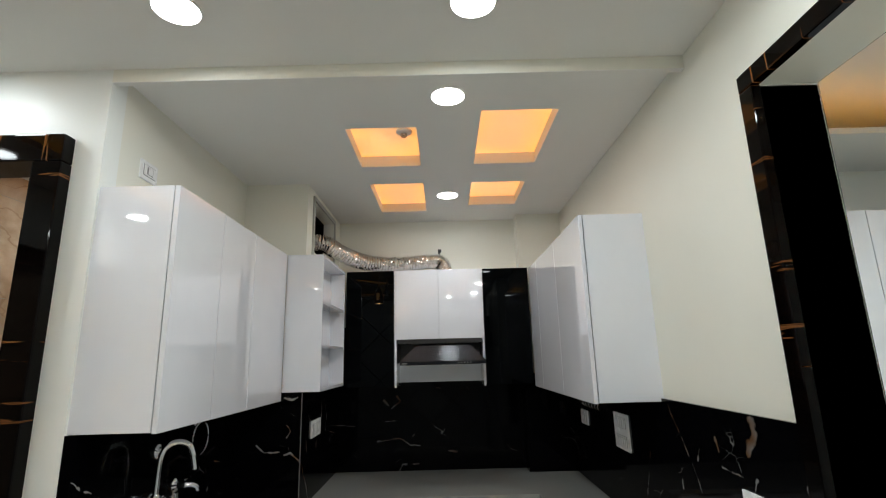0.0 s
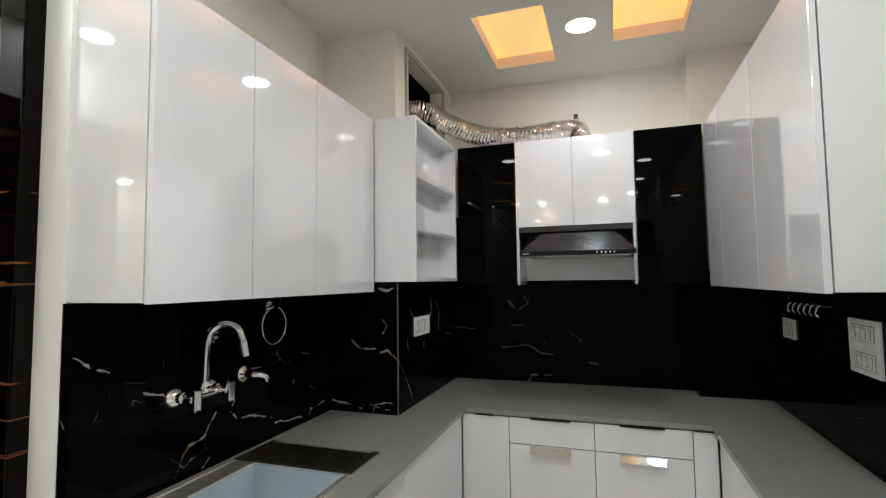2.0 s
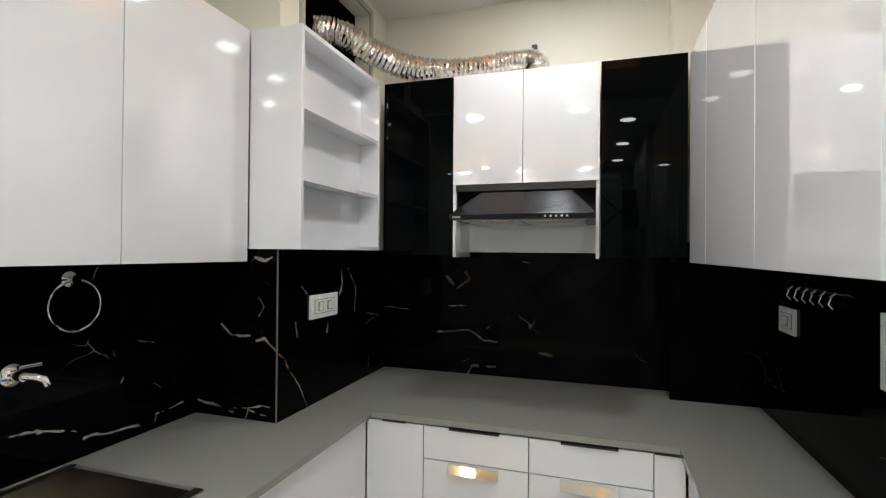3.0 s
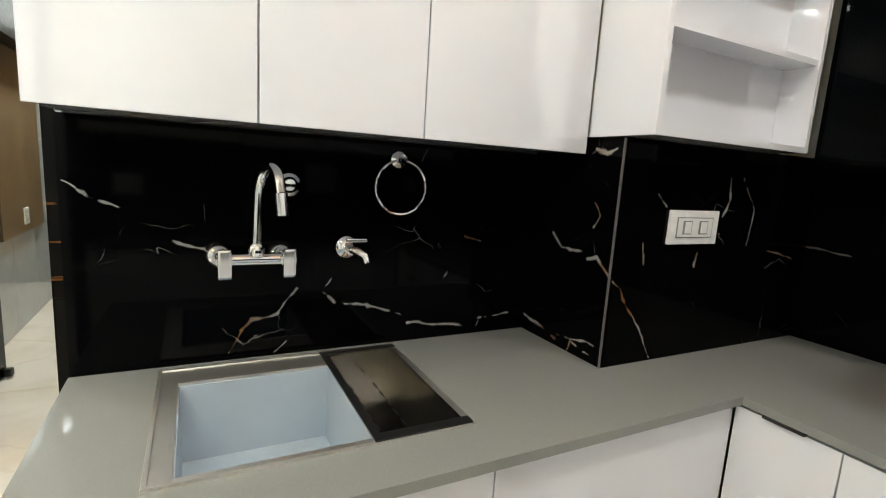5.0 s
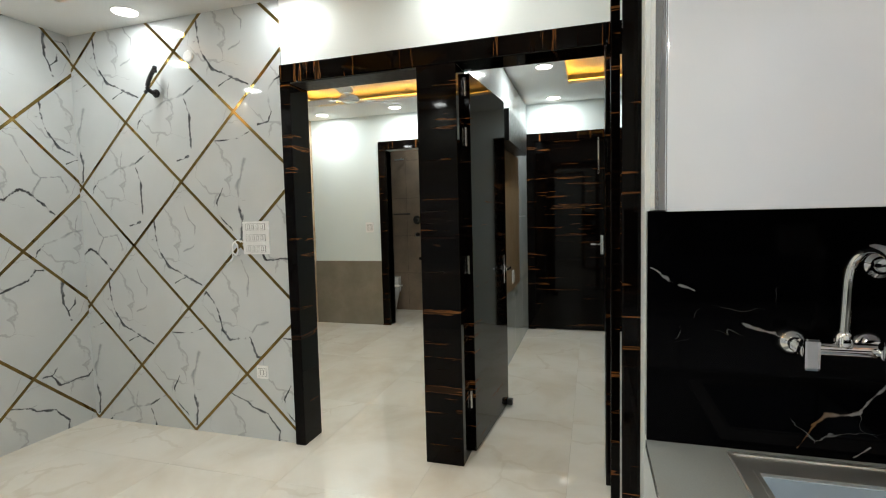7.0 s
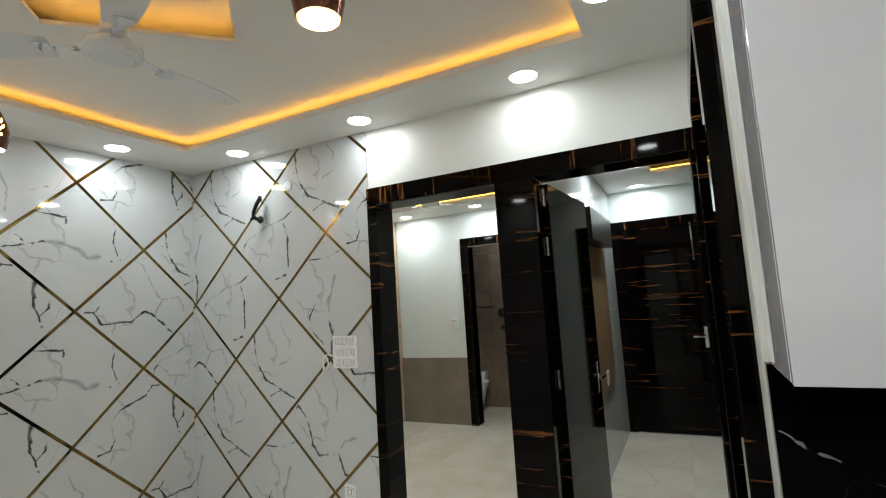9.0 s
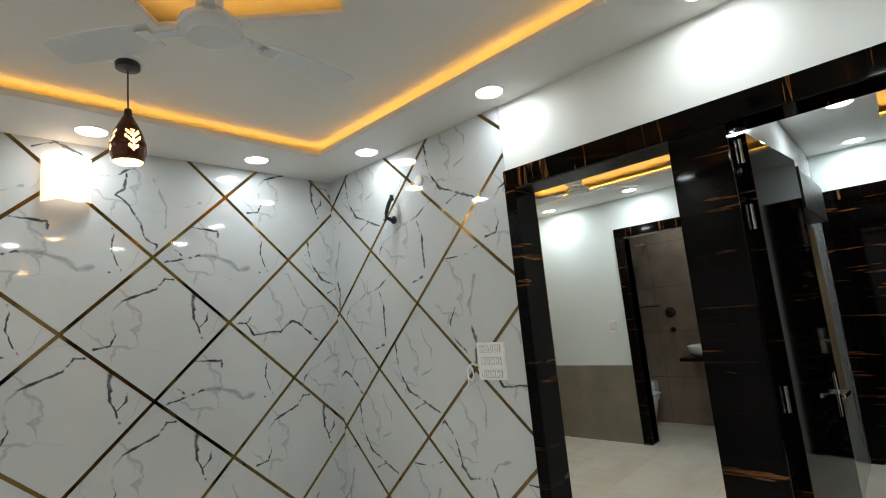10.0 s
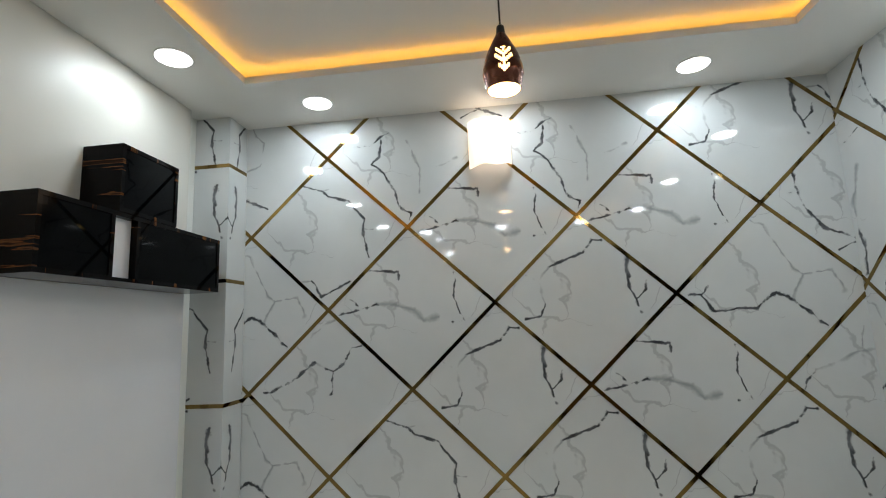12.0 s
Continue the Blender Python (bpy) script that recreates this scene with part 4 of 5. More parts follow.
for span in ((bx0 - 0.012, bx1 + 0.006, by0 - 0.012, by0 - 0.001), (bx0 - 0.012, bx0 - 0.001, by0 - 0.001, by1 - 0.008)):
    part("bowl_lip", cubes((*span, CT + 0.0041, CT + 0.0058), bevel=0.0005), RIMSTEEL, sink, "bright steel inner lip")


def open_tub(x0, x1, y0, y1, z0, z1, wall):
    """A box open at the top, with walls of real thickness."""
    bm = bmesh.new()
    rings = []
    for inset, z in ((0, z0), (0, z1), (wall, z1), (wall * 1.5, z0 + wall)):
        rings.append([bm.verts.new(p) for p in ((x0 + inset, y0 + inset, z), (x1 - inset, y0 + inset, z), (x1 - inset, y1 - inset, z), (x0 + inset, y1 - inset, z))])
    for lo, hi in zip(rings, rings[1:]):
        for n in range(4):
            bm.faces.new((lo[n], lo[(n + 1) % 4], hi[(n + 1) % 4], hi[n]))
    bm.faces.new(rings[0]), bm.faces.new(rings[-1])
    return bm


part("bowl", open_tub(bx0, bx1, by0, by1, 0.677, CT - 0.002, 0.003), BLUEFILM, sink, "bowl lined with pale blue protective film")
part("drain", lathe(bmesh.new(), [(0.055, 0), (0.055, 0.003), (0.03, 0.002), (0.01, 0.005)], (-0.15, 4.30, 0.681)), STEEL, sink, shade=True)
tray = part("tray", open_tub(-0.488, -0.034, 4.436, 4.632, 0.797, CT + 0.0044, 0.004), TRAYSTEEL, sink, "dark stainless steel tray")
part("tray_edge", cubes((-0.508, -0.489, 4.419, 4.645, CT + 0.0045, CT + 0.009), (-0.034, -0.008, 4.419, 4.645, CT + 0.0045, CT + 0.009), (-0.489, -0.034, 4.419, 4.437, CT + 0.0045, CT + 0.009), bevel=0.001), BLACK, tray, "black edge guard")
for i in range(7):
    x = -0.44 + i * 0.055
    part("slot", cubes((x, x + 0.035, 4.49, 4.496, 0.8003, 0.8012)), BLACK, tray, "dark drain slot")
    part("slot", cubes((x, x + 0.035, 4.56, 4.566, 0.8003, 0.8012)), BLACK, tray, "dark drain slot")

W = -0.545
tap = thing("mixer_tap", (W, 4.245, 1.17), "chrome wall-mounted sink mixer with swan-neck spout", "tap")
for y in (4.158, 4.312):
    part("flange", lathe(bmesh.new(), [(0.036, 0), (0.036, 0.008), (0.033, 0.020), (0.026, 0.032), (0.018, 0.038), (0.018, 0.055)], (W, y, 1.175), axis="X"), CHROME, tap, shade=True)
part("body", tube(bmesh.new(), [(-0.485, 4.15, 1.172), (-0.485, 4.20, 1.172), (-0.485, 4.29, 1.172), (-0.485, 4.325, 1.172)], 0.017), CHROME, tap, shade=True)
part("spout", tube(bmesh.new(), smooth_path([(-0.485, 4.245, 1.17), (-0.485, 4.248, 1.26), (-0.48, 4.252, 1.36), (-0.458, 4.262, 1.400), (-0.42, 4.272, 1.412), (-0.380, 4.282, 1.396), (-0.360, 4.287, 1.352)], 6), 0.0115), CHROME, tap, shade=True)
part("spout_collar", lathe(bmesh.new(), [(0.019, 0), (0.021, 0.01), (0.019, 0.03), (0.014, 0.036)], (-0.485, 4.245, 1.178)), CHROME, tap, shade=True)
part("aerator", cyl(bmesh.new(), (-0.360, 4.287, 1.352), (-0.350, 4.290, 1.300), 0.0145), CHROME, tap, shade=True)
for y in (4.168, 4.322):
    part("lever", cubes((-0.452, -0.436, y - 0.016, y + 0.016, 1.130, 1.205), bevel=0.006), CHROME, tap)
    part("cartridge", cyl(bmesh.new(), (-0.49, y, 1.172), (-0.452, y, 1.172), 0.020), CHROME, tap, shade=True)
cap = thing("wall_outlet", (W, 4.335, 1.365), "round chrome wall outlet cap", "outlet cap")
part("flange", lathe(bmesh.new(), [(0.031, 0), (0.031, 0.006), (0.022, 0.014), (0.016, 0.014), (0.014, 0.022), (0.004, 0.024)], (W, 4.335, 1.365), axis="X"), CHROME, cap, shade=True)
cock = thing("stop_tap", (W, 4.50, 1.19), "small chrome angle tap on the splashback", "tap")
part("flange", lathe(bmesh.new(), [(0.032, 0), (0.032, 0.006), (0.02, 0.016), (0.014, 0.018), (0.014, 0.055)], (W, 4.50, 1.19), axis="X"), CHROME, cock, shade=True)
part("spout", tube(bmesh.new(), [(-0.495, 4.50, 1.19), (-0.47, 4.515, 1.188), (-0.455, 4.53, 1.178), (-0.452, 4.535, 1.16)], 0.011), CHROME, cock, shade=True)
part("lever", cubes((-0.50, -0.488, 4.485, 4.545, 1.212, 1.222), bevel=0.003), CHROME, cock)
ring = thing("towel_ring", (W, 4.65, 1.45), "chrome towel ring hanging on the splashback", "towel ring")
part("mount", lathe(bmesh.new(), [(0.024, 0), (0.024, 0.008), (0.012, 0.014), (0.012, 0.032), (0.015, 0.04)], (W, 4.65, 1.452), axis="X"), CHROME, ring, shade=True)
part("hoop", tube(bmesh.new(), [(-0.512, 4.652 + 0.079 * math.sin(i * math.pi / 20), 1.371 + 0.079 * math.cos(i * math.pi / 20)) for i in range(41)], 0.0038, 8), CHROME, ring, shade=True)

hood = thing("cooker_hood", (0.7, 5.8, 1.70), "black sloping cooker hood with push buttons", "cooker hood")
bm = bmesh.new()
lo = [bm.verts.new(p) for p in ((0.40, 5.605, 1.712), (1.012, 5.605, 1.712), (1.012, 6.14, 1.712), (0.40, 6.14, 1.712))]
hi = [bm.verts.new(p) for p in ((0.50, 5.79, 1.825), (0.912, 5.79, 1.825), (0.912, 6.14, 1.840), (0.50, 6.14, 1.840))]
bm.faces.new(lo), bm.faces.new(hi)
for i in range(4):
    bm.faces.new((lo[i], lo[(i + 1) % 4], hi[(i + 1) % 4], hi[i]))
part("canopy", bm, HOODBLACK, hood)
part("front_lip", cubes((0.40, 1.012, 5.60, 6.14, 1.688, 1.711), bevel=0.003), HOODBLACK, hood)
part("filter", cubes((0.44, 0.70, 5.66, 6.05, 1.684, 1.688), (0.71, 0.97, 5.66, 6.05, 1.684, 1.688)), STEEL, hood, "steel grease filter")
for i in range(5):
    part("button", cyl(bmesh.new(), (0.815 + i * 0.022, 5.601, 1.699), (0.815 + i * 0.022, 5.597, 1.699), 0.0048, seg=12), CHROME, hood, "small chrome button")
part("badge", cubes((0.415, 0.452, 5.5975, 5.6, 1.695, 1.703)), GREYPL, hood, "small pale maker's plate")

duct = thing("vent_duct", (0.3, 5.95, 2.43), "corrugated aluminium foil exhaust duct from hood to vent", "duct")
DP = smooth_path([(-0.27, 5.56, 2.60), (-0.15, 5.62, 2.585), (-0.05, 5.74, 2.535), (0.08, 5.88, 2.497), (0.25, 5.97, 2.488), (0.45, 6.01, 2.497), (0.62, 6.02, 2.512), (0.71, 6.03, 2.50), (0.745, 6.03, 2.42)], 16)
bm = tube(bmesh.new(), DP, 0.061, 22, 0.0045)
for v in bm.verts:
    v.co += Vector(noise.noise_vector(v.co * 28)) * 0.006
part("hose", bm, FOIL, duct)
# black block standing in for a round dark hole in the wall
part("hook", cubes((0.685, 0.70, 6.13, 6.17, 2.60, 2.64), (0.70, 0.712, 6.13, 6.165, 2.615, 2.64), bevel=0.002), BLACK, duct, "small black block in place of a round dark hole")
structure("vent_frame", cubes((-0.172, -0.155, 5.30, 5.328, 2.44, 2.86), (-0.172, -0.155, 5.942, 5.97, 2.44, 2.86), (-0.172, -0.155, 5.328, 5.942, 2.832, 2.86)), plain("grey_vent_frame", (0.42, 0.42, 0.38), 0.5), "grey frame round the dark vent opening", "trim")
# the shaft's darkness is put into the near-black colour of these sheets
structure("vent_shaft", cubes((-0.58, -0.55, 5.25, 6.17, 2.3, 2.899), (-0.55, -0.25, 5.25, 6.17, 2.40, 2.41), (-0.55, -0.2505, 5.2505, 5.256, 2.41, 2.892), (-0.55, -0.2505, 6.162, 6.1695, 2.41, 2.892), (-0.55, -0.2505, 5.256, 6.162, 2.892, 2.899), (-0.256, -0.2505, 5.256, 5.33, 2.41, 2.892), (-0.256, -0.2505, 5.94, 6.162, 2.41, 2.892)), plain("shaft_shade", (0.008, 0.008, 0.01), 0.8), "near-black sheets for the darkness inside the vent shaft", "wall")


# ---- switches ----
def switch_plate(axis, side, c, a0, a1, z0, z1, rows, label, cols=4):
    """A plate on a wall at c, facing along side (+1 or -1) of axis, with rows of rocker switches."""
    s = side
    t = thing("switch_plate", (c, a0, z0) if axis == "x" else (a0, c, z0), label, "switch")

    def b(lo, hi, a, bb, zz0, zz1, bev=0.002):
        p, q = sorted((c + s * lo, c + s * hi))
        return cubes((p, q, a, bb, zz0, zz1), bevel=bev) if axis == "x" else cubes((a, bb, p, q, zz0, zz1), bevel=bev)
    part("plate", b(0.0, 0.010, a0, a1, z0, z1, 0.003), PLASTIC, t)
    w, hgt = a1 - a0, (z1 - z0) / rows
    for r in range(rows):
        zz = z0 + r * hgt
        part("frame", b(0.010, 0.0120, a0 + w * 0.13, a1 - w * 0.13, zz + hgt * 0.2, zz + hgt * 0.8, 0), GREYPL, t, "grey module frame")
        part("module", b(0.0118, 0.0130, a0 + w * 0.145, a1 - w * 0.145, zz + hgt * 0.225, zz + hgt * 0.775, 0), PLASTIC, t)
        for i in range(cols):
            y, step = a0 + w * (0.17 + 0.66 * i / cols), w * 0.66 / cols
            slot = part("slot", b(0.0128, 0.0134, y + step * 0.22, y + step * 0.78, zz + hgt * 0.30, zz + hgt * 0.70, 0), GREYPL, t, "grey rocker surround")
            part("rocker", b(0.0132, 0.0165, y + step * 0.34, y + step * 0.70, zz + hgt * 0.33, zz + hgt * 0.67, 0.001), PLASTIC, slot)
    return t


switch_plate("x", 1, -0.155, 5.375, 5.60, 1.250, 1.355, 1, "white two-gang switch socket on black marble", 2)
switch_plate("x", -1, 1.70, 4.83, 5.045, 1.215, 1.405, 2, "white double-row switch board on black marble")
switch_plate("x", -1, 1.70, 5.60, 5.755, 1.255, 1.35, 1, "white socket plate on black marble", 1)
switch_plate("x", 1, -0.583, 4.05, 4.17, 2.53, 2.615, 1, "white socket plate above the wall cabinet", 1)
switch_plate("x", -1, 1.70, 3.66, 3.82, 1.16, 1.285, 1, "white switch plate near the dark doorway", 2)
switch_plate("x", 1, -1.89, 1.44, 1.645, 1.28, 1.50, 3, "white three-row switch board on the marble wall")
switch_plate("x", 1, -1.89, 1.495, 1.585, 0.43, 0.52, 1, "white low socket on the marble wall", 1)
switch_plate("x", 1, -5.35, 0.66, 0.78, 1.30, 1.44, 1, "white switch plate on the bedroom wall", 2)
switch_plate("y", 1, 2.9055, -4.16, -4.05, 0.80, 0.93, 1, "white socket plate below the wall unit", 1)

crescents = thing("crescent_row", (1.69, 5.42, 1.41), "row of six small chrome crescents under the wall cabinet", "hook rail")
for i in range(6):
    y = 5.27 + i * 0.066
    part("hook", tube(bmesh.new(), [(1.70, y, 1.43), (1.685, y, 1.432), (1.672, y, 1.42), (1.670, y, 1.40), (1.680, y, 1.388)], 0.004, 8), CHROME, crescents, shade=True)

# ---- living room fittings ----
fan_at = Vector((-0.185, 1.87, 0))


def ceiling_fan(c, z, turn, label, top):
    """A three-bladed fan whose motor is centred at height z."""
    t = thing("ceiling_fan", (c[0], c[1], z), label, "fan")
    part("motor", lathe(bmesh.new(), [(0.03, 0.055), (0.072, 0.045), (0.096, 0.025), (0.100, 0.006), (0.094, -0.010), (0.072, -0.016), (0.069, -0.022), (0.01, -0.024)], (c[0], c[1], z)), FANWHITE, t, shade=True)
    part("trim_ring", lathe(bmesh.new(), [(0.097, 0.0), (0.101, -0.004), (0.098, -0.010), (0.092, -0.0105)], (c[0], c[1], z + 0.003)), FANWHITE, t, "white trim ring", shade=True)
    part("rod", cyl(bmesh.new(), (c[0], c[1], z + 0.05), (c[0], c[1], top - 0.005), 0.016), FANWHITE, t, shade=True)
    part("canopy", lathe(bmesh.new(), [(0.02, -0.09), (0.05, -0.07), (0.062, -0.02), (0.062, 0)], (c[0], c[1], top - 0.001)), FANWHITE, t, shade=True)
    part("coupling", lathe(bmesh.new(), [(0.02, 0.14), (0.042, 0.125), (0.045, 0.075), (0.03, 0.07)], (c[0], c[1], z)), FANWHITE, t, shade=True)
    for k in range(3):
        m = Matrix.Translation((c[0], c[1], z + 0.02)) @ Matrix.Rotation(radians(turn + 120 * k), 4, "Z")
        bm = bmesh.new()
        rows = []
        for i in range(13):
            u = i / 12
            x = 0.20 + 0.385 * u
            w = 0.050 + 0.020 * math.sin(u * math.pi * 0.8) - 0.016 * max(0, u - 0.9) * 10 * 0.6
            rows.append([bm.verts.new((x, s * w, 0.012 * s * (1 - 0.4 * u) + dz)) for s, dz in ((-1, 0), (1, 0), (1, 0.004), (-1, 0.004))])
        for lo, hi in zip(rows, rows[1:]):
            for j in range(4):
                bm.faces.new((lo[j], lo[(j + 1) % 4], hi[(j + 1) % 4], hi[j]))
        bm.faces.new(rows[0]), bm.faces.new(rows[-1])
        bmesh.ops.transform(bm, matrix=m, verts=bm.verts[:])
        blade = part("blade", bm, FANWHITE, t)
        bm = cubes((0.09, 0.245, -0.018, 0.018, -0.004, 0.0), (0.20, 0.25, -0.040, 0.040, -0.005, -0.001), bevel=0.001)
        bmesh.ops.transform(bm, matrix=m, verts=bm.verts[:])
        part("blade_iron", bm, CHROME, blade, "chrome blade bracket")
    return t


ceiling_fan(fan_at, 2.685, -54, "white three-bladed ceiling fan with chrome blade brackets", UPPER + 0.12)
ceiling_fan((-3.75, 1.30), 2.72, 20, "white three-bladed bedroom ceiling fan", CEILING + 0.14)


def pendant(x, y):
    t = thing("pendant_lamp", (x, y, 2.5), "dark copper egg-shaped pendant lamp with cut-out leaves, lit", "pendant lamp", "pendant lamps")
    part("ceiling_rose", lathe(bmesh.new(), [(0.048, 0), (0.052, -0.006), (0.050, -0.03), (0.012, -0.036)], (x, y, UPPER - 0.005)), BLACK, t, "black ceiling rose", shade=True)
    part("ceiling_plate", lathe(bmesh.new(), [(0.080, 0), (0.080, -0.002), (0.076, -0.004)], (x, y, UPPER - 0.0005)), PLASTIC, t, "white round ceiling plate")
    part("cord", cyl(bmesh.new(), (x, y, 2.745), (x, y, UPPER - 0.03), 0.0035, seg=8), BLACK, t, "black cord")
    part("socket", lathe(bmesh.new(), [(0.006, 0.035), (0.014, 0.028), (0.017, 0.0), (0.02, -0.012)], (x, y, 2.725)), BLACK, t, "black lamp holder", shade=True)
    seg, rows = 60, 30
    prof = []
    for i in range(rows + 1):
        u = i / rows
        prof.append((0.018 + 0.058 * math.sin(min(1, u * 1.28) * math.pi / 2) - 0.014 * max(0, u - 0.72) / 0.28, 2.722 - 0.222 * u))
    bm = bmesh.new()
    rings = [[bm.verts.new((x + r * math.cos(2 * math.pi * k / seg), y + r * math.sin(2 * math.pi * k / seg), z)) for k in range(seg)] for r, z in prof]
    for i in range(rows):
        for k in range(seg):
            side = abs((k + 7) % 15 - 7)
            row = i - 11
            leaf_cut = 0 <= row < 15 and side <= 4 and ((row + side) % 4 in (0, 1) or side == 0 and row % 5 < 3) and side <= 1 + (15 - row) / 3.2
            if not leaf_cut:
                bm.faces.new((rings[i][k], rings[i][(k + 1) % seg], rings[i + 1][(k + 1) % seg], rings[i + 1][k]))
    shade_part = part("shade", bm, COPPER, t, "dark copper shade with leaf cut-outs", shade=True)
    # added emissive shell, standing in for bulb light on the shade's inside
    bm = bmesh.new()
    lathe(bm, [(r * 0.93, z) for r, z in prof[2:]], (x, y, 0))
    bmesh.ops.delete(bm, geom=[f for f in bm.faces if len(f.verts) > 4], context="FACES_ONLY")
    part("glow_shell", bm, PENDGLOW, shade_part, "added amber glow shell behind the cut-outs", shade=True)
    part("bulb", lathe(bmesh.new(), [(0.012, 0.05), (0.028, 0.02), (0.030, 0), (0.02, -0.022), (0.004, -0.03)], (x, y, 2.56)), BULBGLOW, t, "lit bulb", shade=True)
    bulb(x, y, 2.515, 1.1, (1.0, 0.62, 0.30))


pendant(-0.168, 0.95)
pendant(-0.19, 2.84)

sconce = thing("wall_lamp", (-0.09, -0.025, 2.66), "lit frosted glass wall lamp with wavy lower edge", "wall lamp")
bm = bmesh.new()
rows = []
for j in range(9):
    z = 2.80 - 0.272 * j / 8
    row = []
    for i in range(13):
        u = i / 12 * 2 - 1
        edge = 0.006 * math.sin(u * 5.2) if j == 8 else 0
        row.append(bm.verts.new((-0.09 + 0.118 * u, -0.022 + 0.085 * math.sqrt(max(0, 1 - u * u * 0.92)), z + edge)))
    rows.append(row)
for lo, hi in zip(rows, rows[1:]):
    for i in range(12):
        bm.faces.new((lo[i], lo[i + 1], hi[i + 1], hi[i]))
bmesh.ops.solidify(bm, geom=bm.faces[:], thickness=0.004)
part("shade", bm, LAMPGLASS, sconce, "glowing frosted glass shade", shade=True)
part("back_plate", cubes((-0.15, -0.03, -0.025, -0.015, 2.60, 2.72), bevel=0.002), CHROME, sconce, "chrome back plate")
bulb(-0.09, 0.025, 2.74, 0.75, (1.0, 0.74, 0.50), 0.02)

arm = thing("lamp_bracket", (-1.89, 0.772, 2.409), "black swan-neck wall bracket without a shade", "wall bracket")
part("wall_plate", lathe(bmesh.new(), [(0.028, 0), (0.030, 0.006), (0.024, 0.016), (0.012, 0.02)], (-1.89, 0.772, 2.409), axis="X"), BLACK, arm, shade=True)
part("arm", tube(bmesh.new(), smooth_path([(-1.885, 0.772, 2.409), (-1.85, 0.768, 2.413), (-1.828, 0.760, 2.439), (-1.83, 0.785, 2.504), (-1.842, 0.813, 2.560), (-1.838, 0.825, 2.572)], 6), 0.0145), BLACK, arm, shade=True)
part("cup", lathe(bmesh.new(), [(0.014, -0.02), (0.020, -0.012), (0.017, 0.004), (0.008, 0.01)], (-1.842, 0.813, 2.556)), BLACK, arm, shade=True)
part("nub", lathe(bmesh.new(), [(0.012, 0), (0.015, 0.008), (0.006, 0.02)], (-1.836, 0.742, 2.411), axis="X"), BLACK, arm, shade=True)
plate = thing("cable_outlet", (-1.89, 1.06, 2.63), "round white cable outlet cap on the marble wall", "outlet cap")
part("disc", lathe(bmesh.new(), [(0.04, 0), (0.04, 0.006), (0.034, 0.012), (0.01, 0.014)], (-1.89, 1.065, 2.63), axis="X"), PLASTIC, plate, shade=True)
cord = thing("cable", (-1.88, 1.36, 1.28), "loose white cable loop hanging from the switch board", "cable")
part("loop", tube(bmesh.new(), smooth_path([(-1.885, 1.44, 1.36), (-1.872, 1.40, 1.375), (-1.87, 1.365, 1.35), (-1.872, 1.358, 1.30), (-1.875, 1.385, 1.275), (-1.872, 1.402, 1.32), (-1.87, 1.38, 1.365), (-1.873, 1.355, 1.33), (-1.876, 1.35, 1.25), (-1.878, 1.30, 1.215)], 6), 0.0045, 8), PLASTIC, cord, shade=True)

# boxes on the east wall
boxes = thing("wall_shelf", (1.47, 0.8, 1.88), "dark ebony box shelf with a raised middle box", "shelf")
BX0, BX1, TH = 1.35, 1.529, 0.018


def open_box(y0, y1, z0, z1):
    part("top", cubes((BX0, BX1, y0, y1, z1 - TH, z1), bevel=0.001), EBONY_Y, boxes)
    part("bottom", cubes((BX0, BX1, y0, y1, z0, z0 + TH), bevel=0.001), EBONY_Y, boxes)
    part("side", cubes((BX0, BX1, y0, y0 + TH, z0 + TH, z1 - TH)), EBONY_V, boxes)
    part("side", cubes((BX0, BX1, y1 - TH, y1, z0 + TH, z1 - TH)), EBONY_V, boxes)
    part("front", cubes((BX0 + 0.004, BX0 + 0.014, y0 + TH, y1 - TH, z0 + TH, z1 - TH)), BLACKGLASS, boxes, "glossy black front")


open_box(0.965, 1.285, 1.885, 2.158)
open_box(0.27, 0.85, 1.885, 2.158)
open_box(0.615, 0.95, 2.160, 2.44)
# added white sheet, stands in for the wall visible through the gap
part("filler", cubes((BX0 + 0.03, BX0 + 0.045, 0.8502, 0.9648, 1.9002, 2.1398)), GLOSS, boxes, "added white sheet in place of the wall behind the gap")
part("rail", cubes((BX0, BX1, 0.85, 0.965, 1.885, 1.900)), EBONY_Y, boxes)
part("rail", cubes((BX0, BX1, 0.85, 0.965, 2.140, 2.158)), EBONY_Y, boxes)
structure("laminate_panel", cubes((1.53, 1.584, 0.288, 2.34, 0.0, 1.884), bevel=0.001), GLOSS, "glossy white laminate wall panel under the shelf", "wall panel")
structure("laminate_panel_upper", cubes((1.53, 1.584, 0.288, 2.34, 1.886, CEILING - 0.001), bevel=0.001), SATIN, "satin white laminate wall panel behind the shelf", "wall panel")

# ---- far rooms: fittings ----
unit_tv = thing("wall_panel", (-4.1, 2.9, 1.4), "brown wall panel with a dark box on top", "wall panel")
part("board", cubes((-4.62, -3.56, 2.8855, 2.905, 0.74, 2.12)), TVBROWN, unit_tv)
part("box", cubes((-4.45, -3.30, 2.8855, 3.02, 2.13, 2.40), bevel=0.004), BLACK, unit_tv, "dark box shelf")
partition = bpy.data.objects["wall_partition"]
for i in range(6):
    for z0, z1 in ((0.002, 0.738), (0.742, 1.478), (1.482, 2.218), (2.222, 2.896)):
        part("tile", cubes((-5.54 + 0.578 * i, -5.54 + 0.578 * i + 0.5745, 2.8755, 2.885, z0, z1)), GREYTILE, partition, "pale grey glossy wall tile")

deco = thing("wall_ornament", (-4.95, -0.14, 0.9), "carved brown wood ring ornament on the bedroom wall", "ornament")
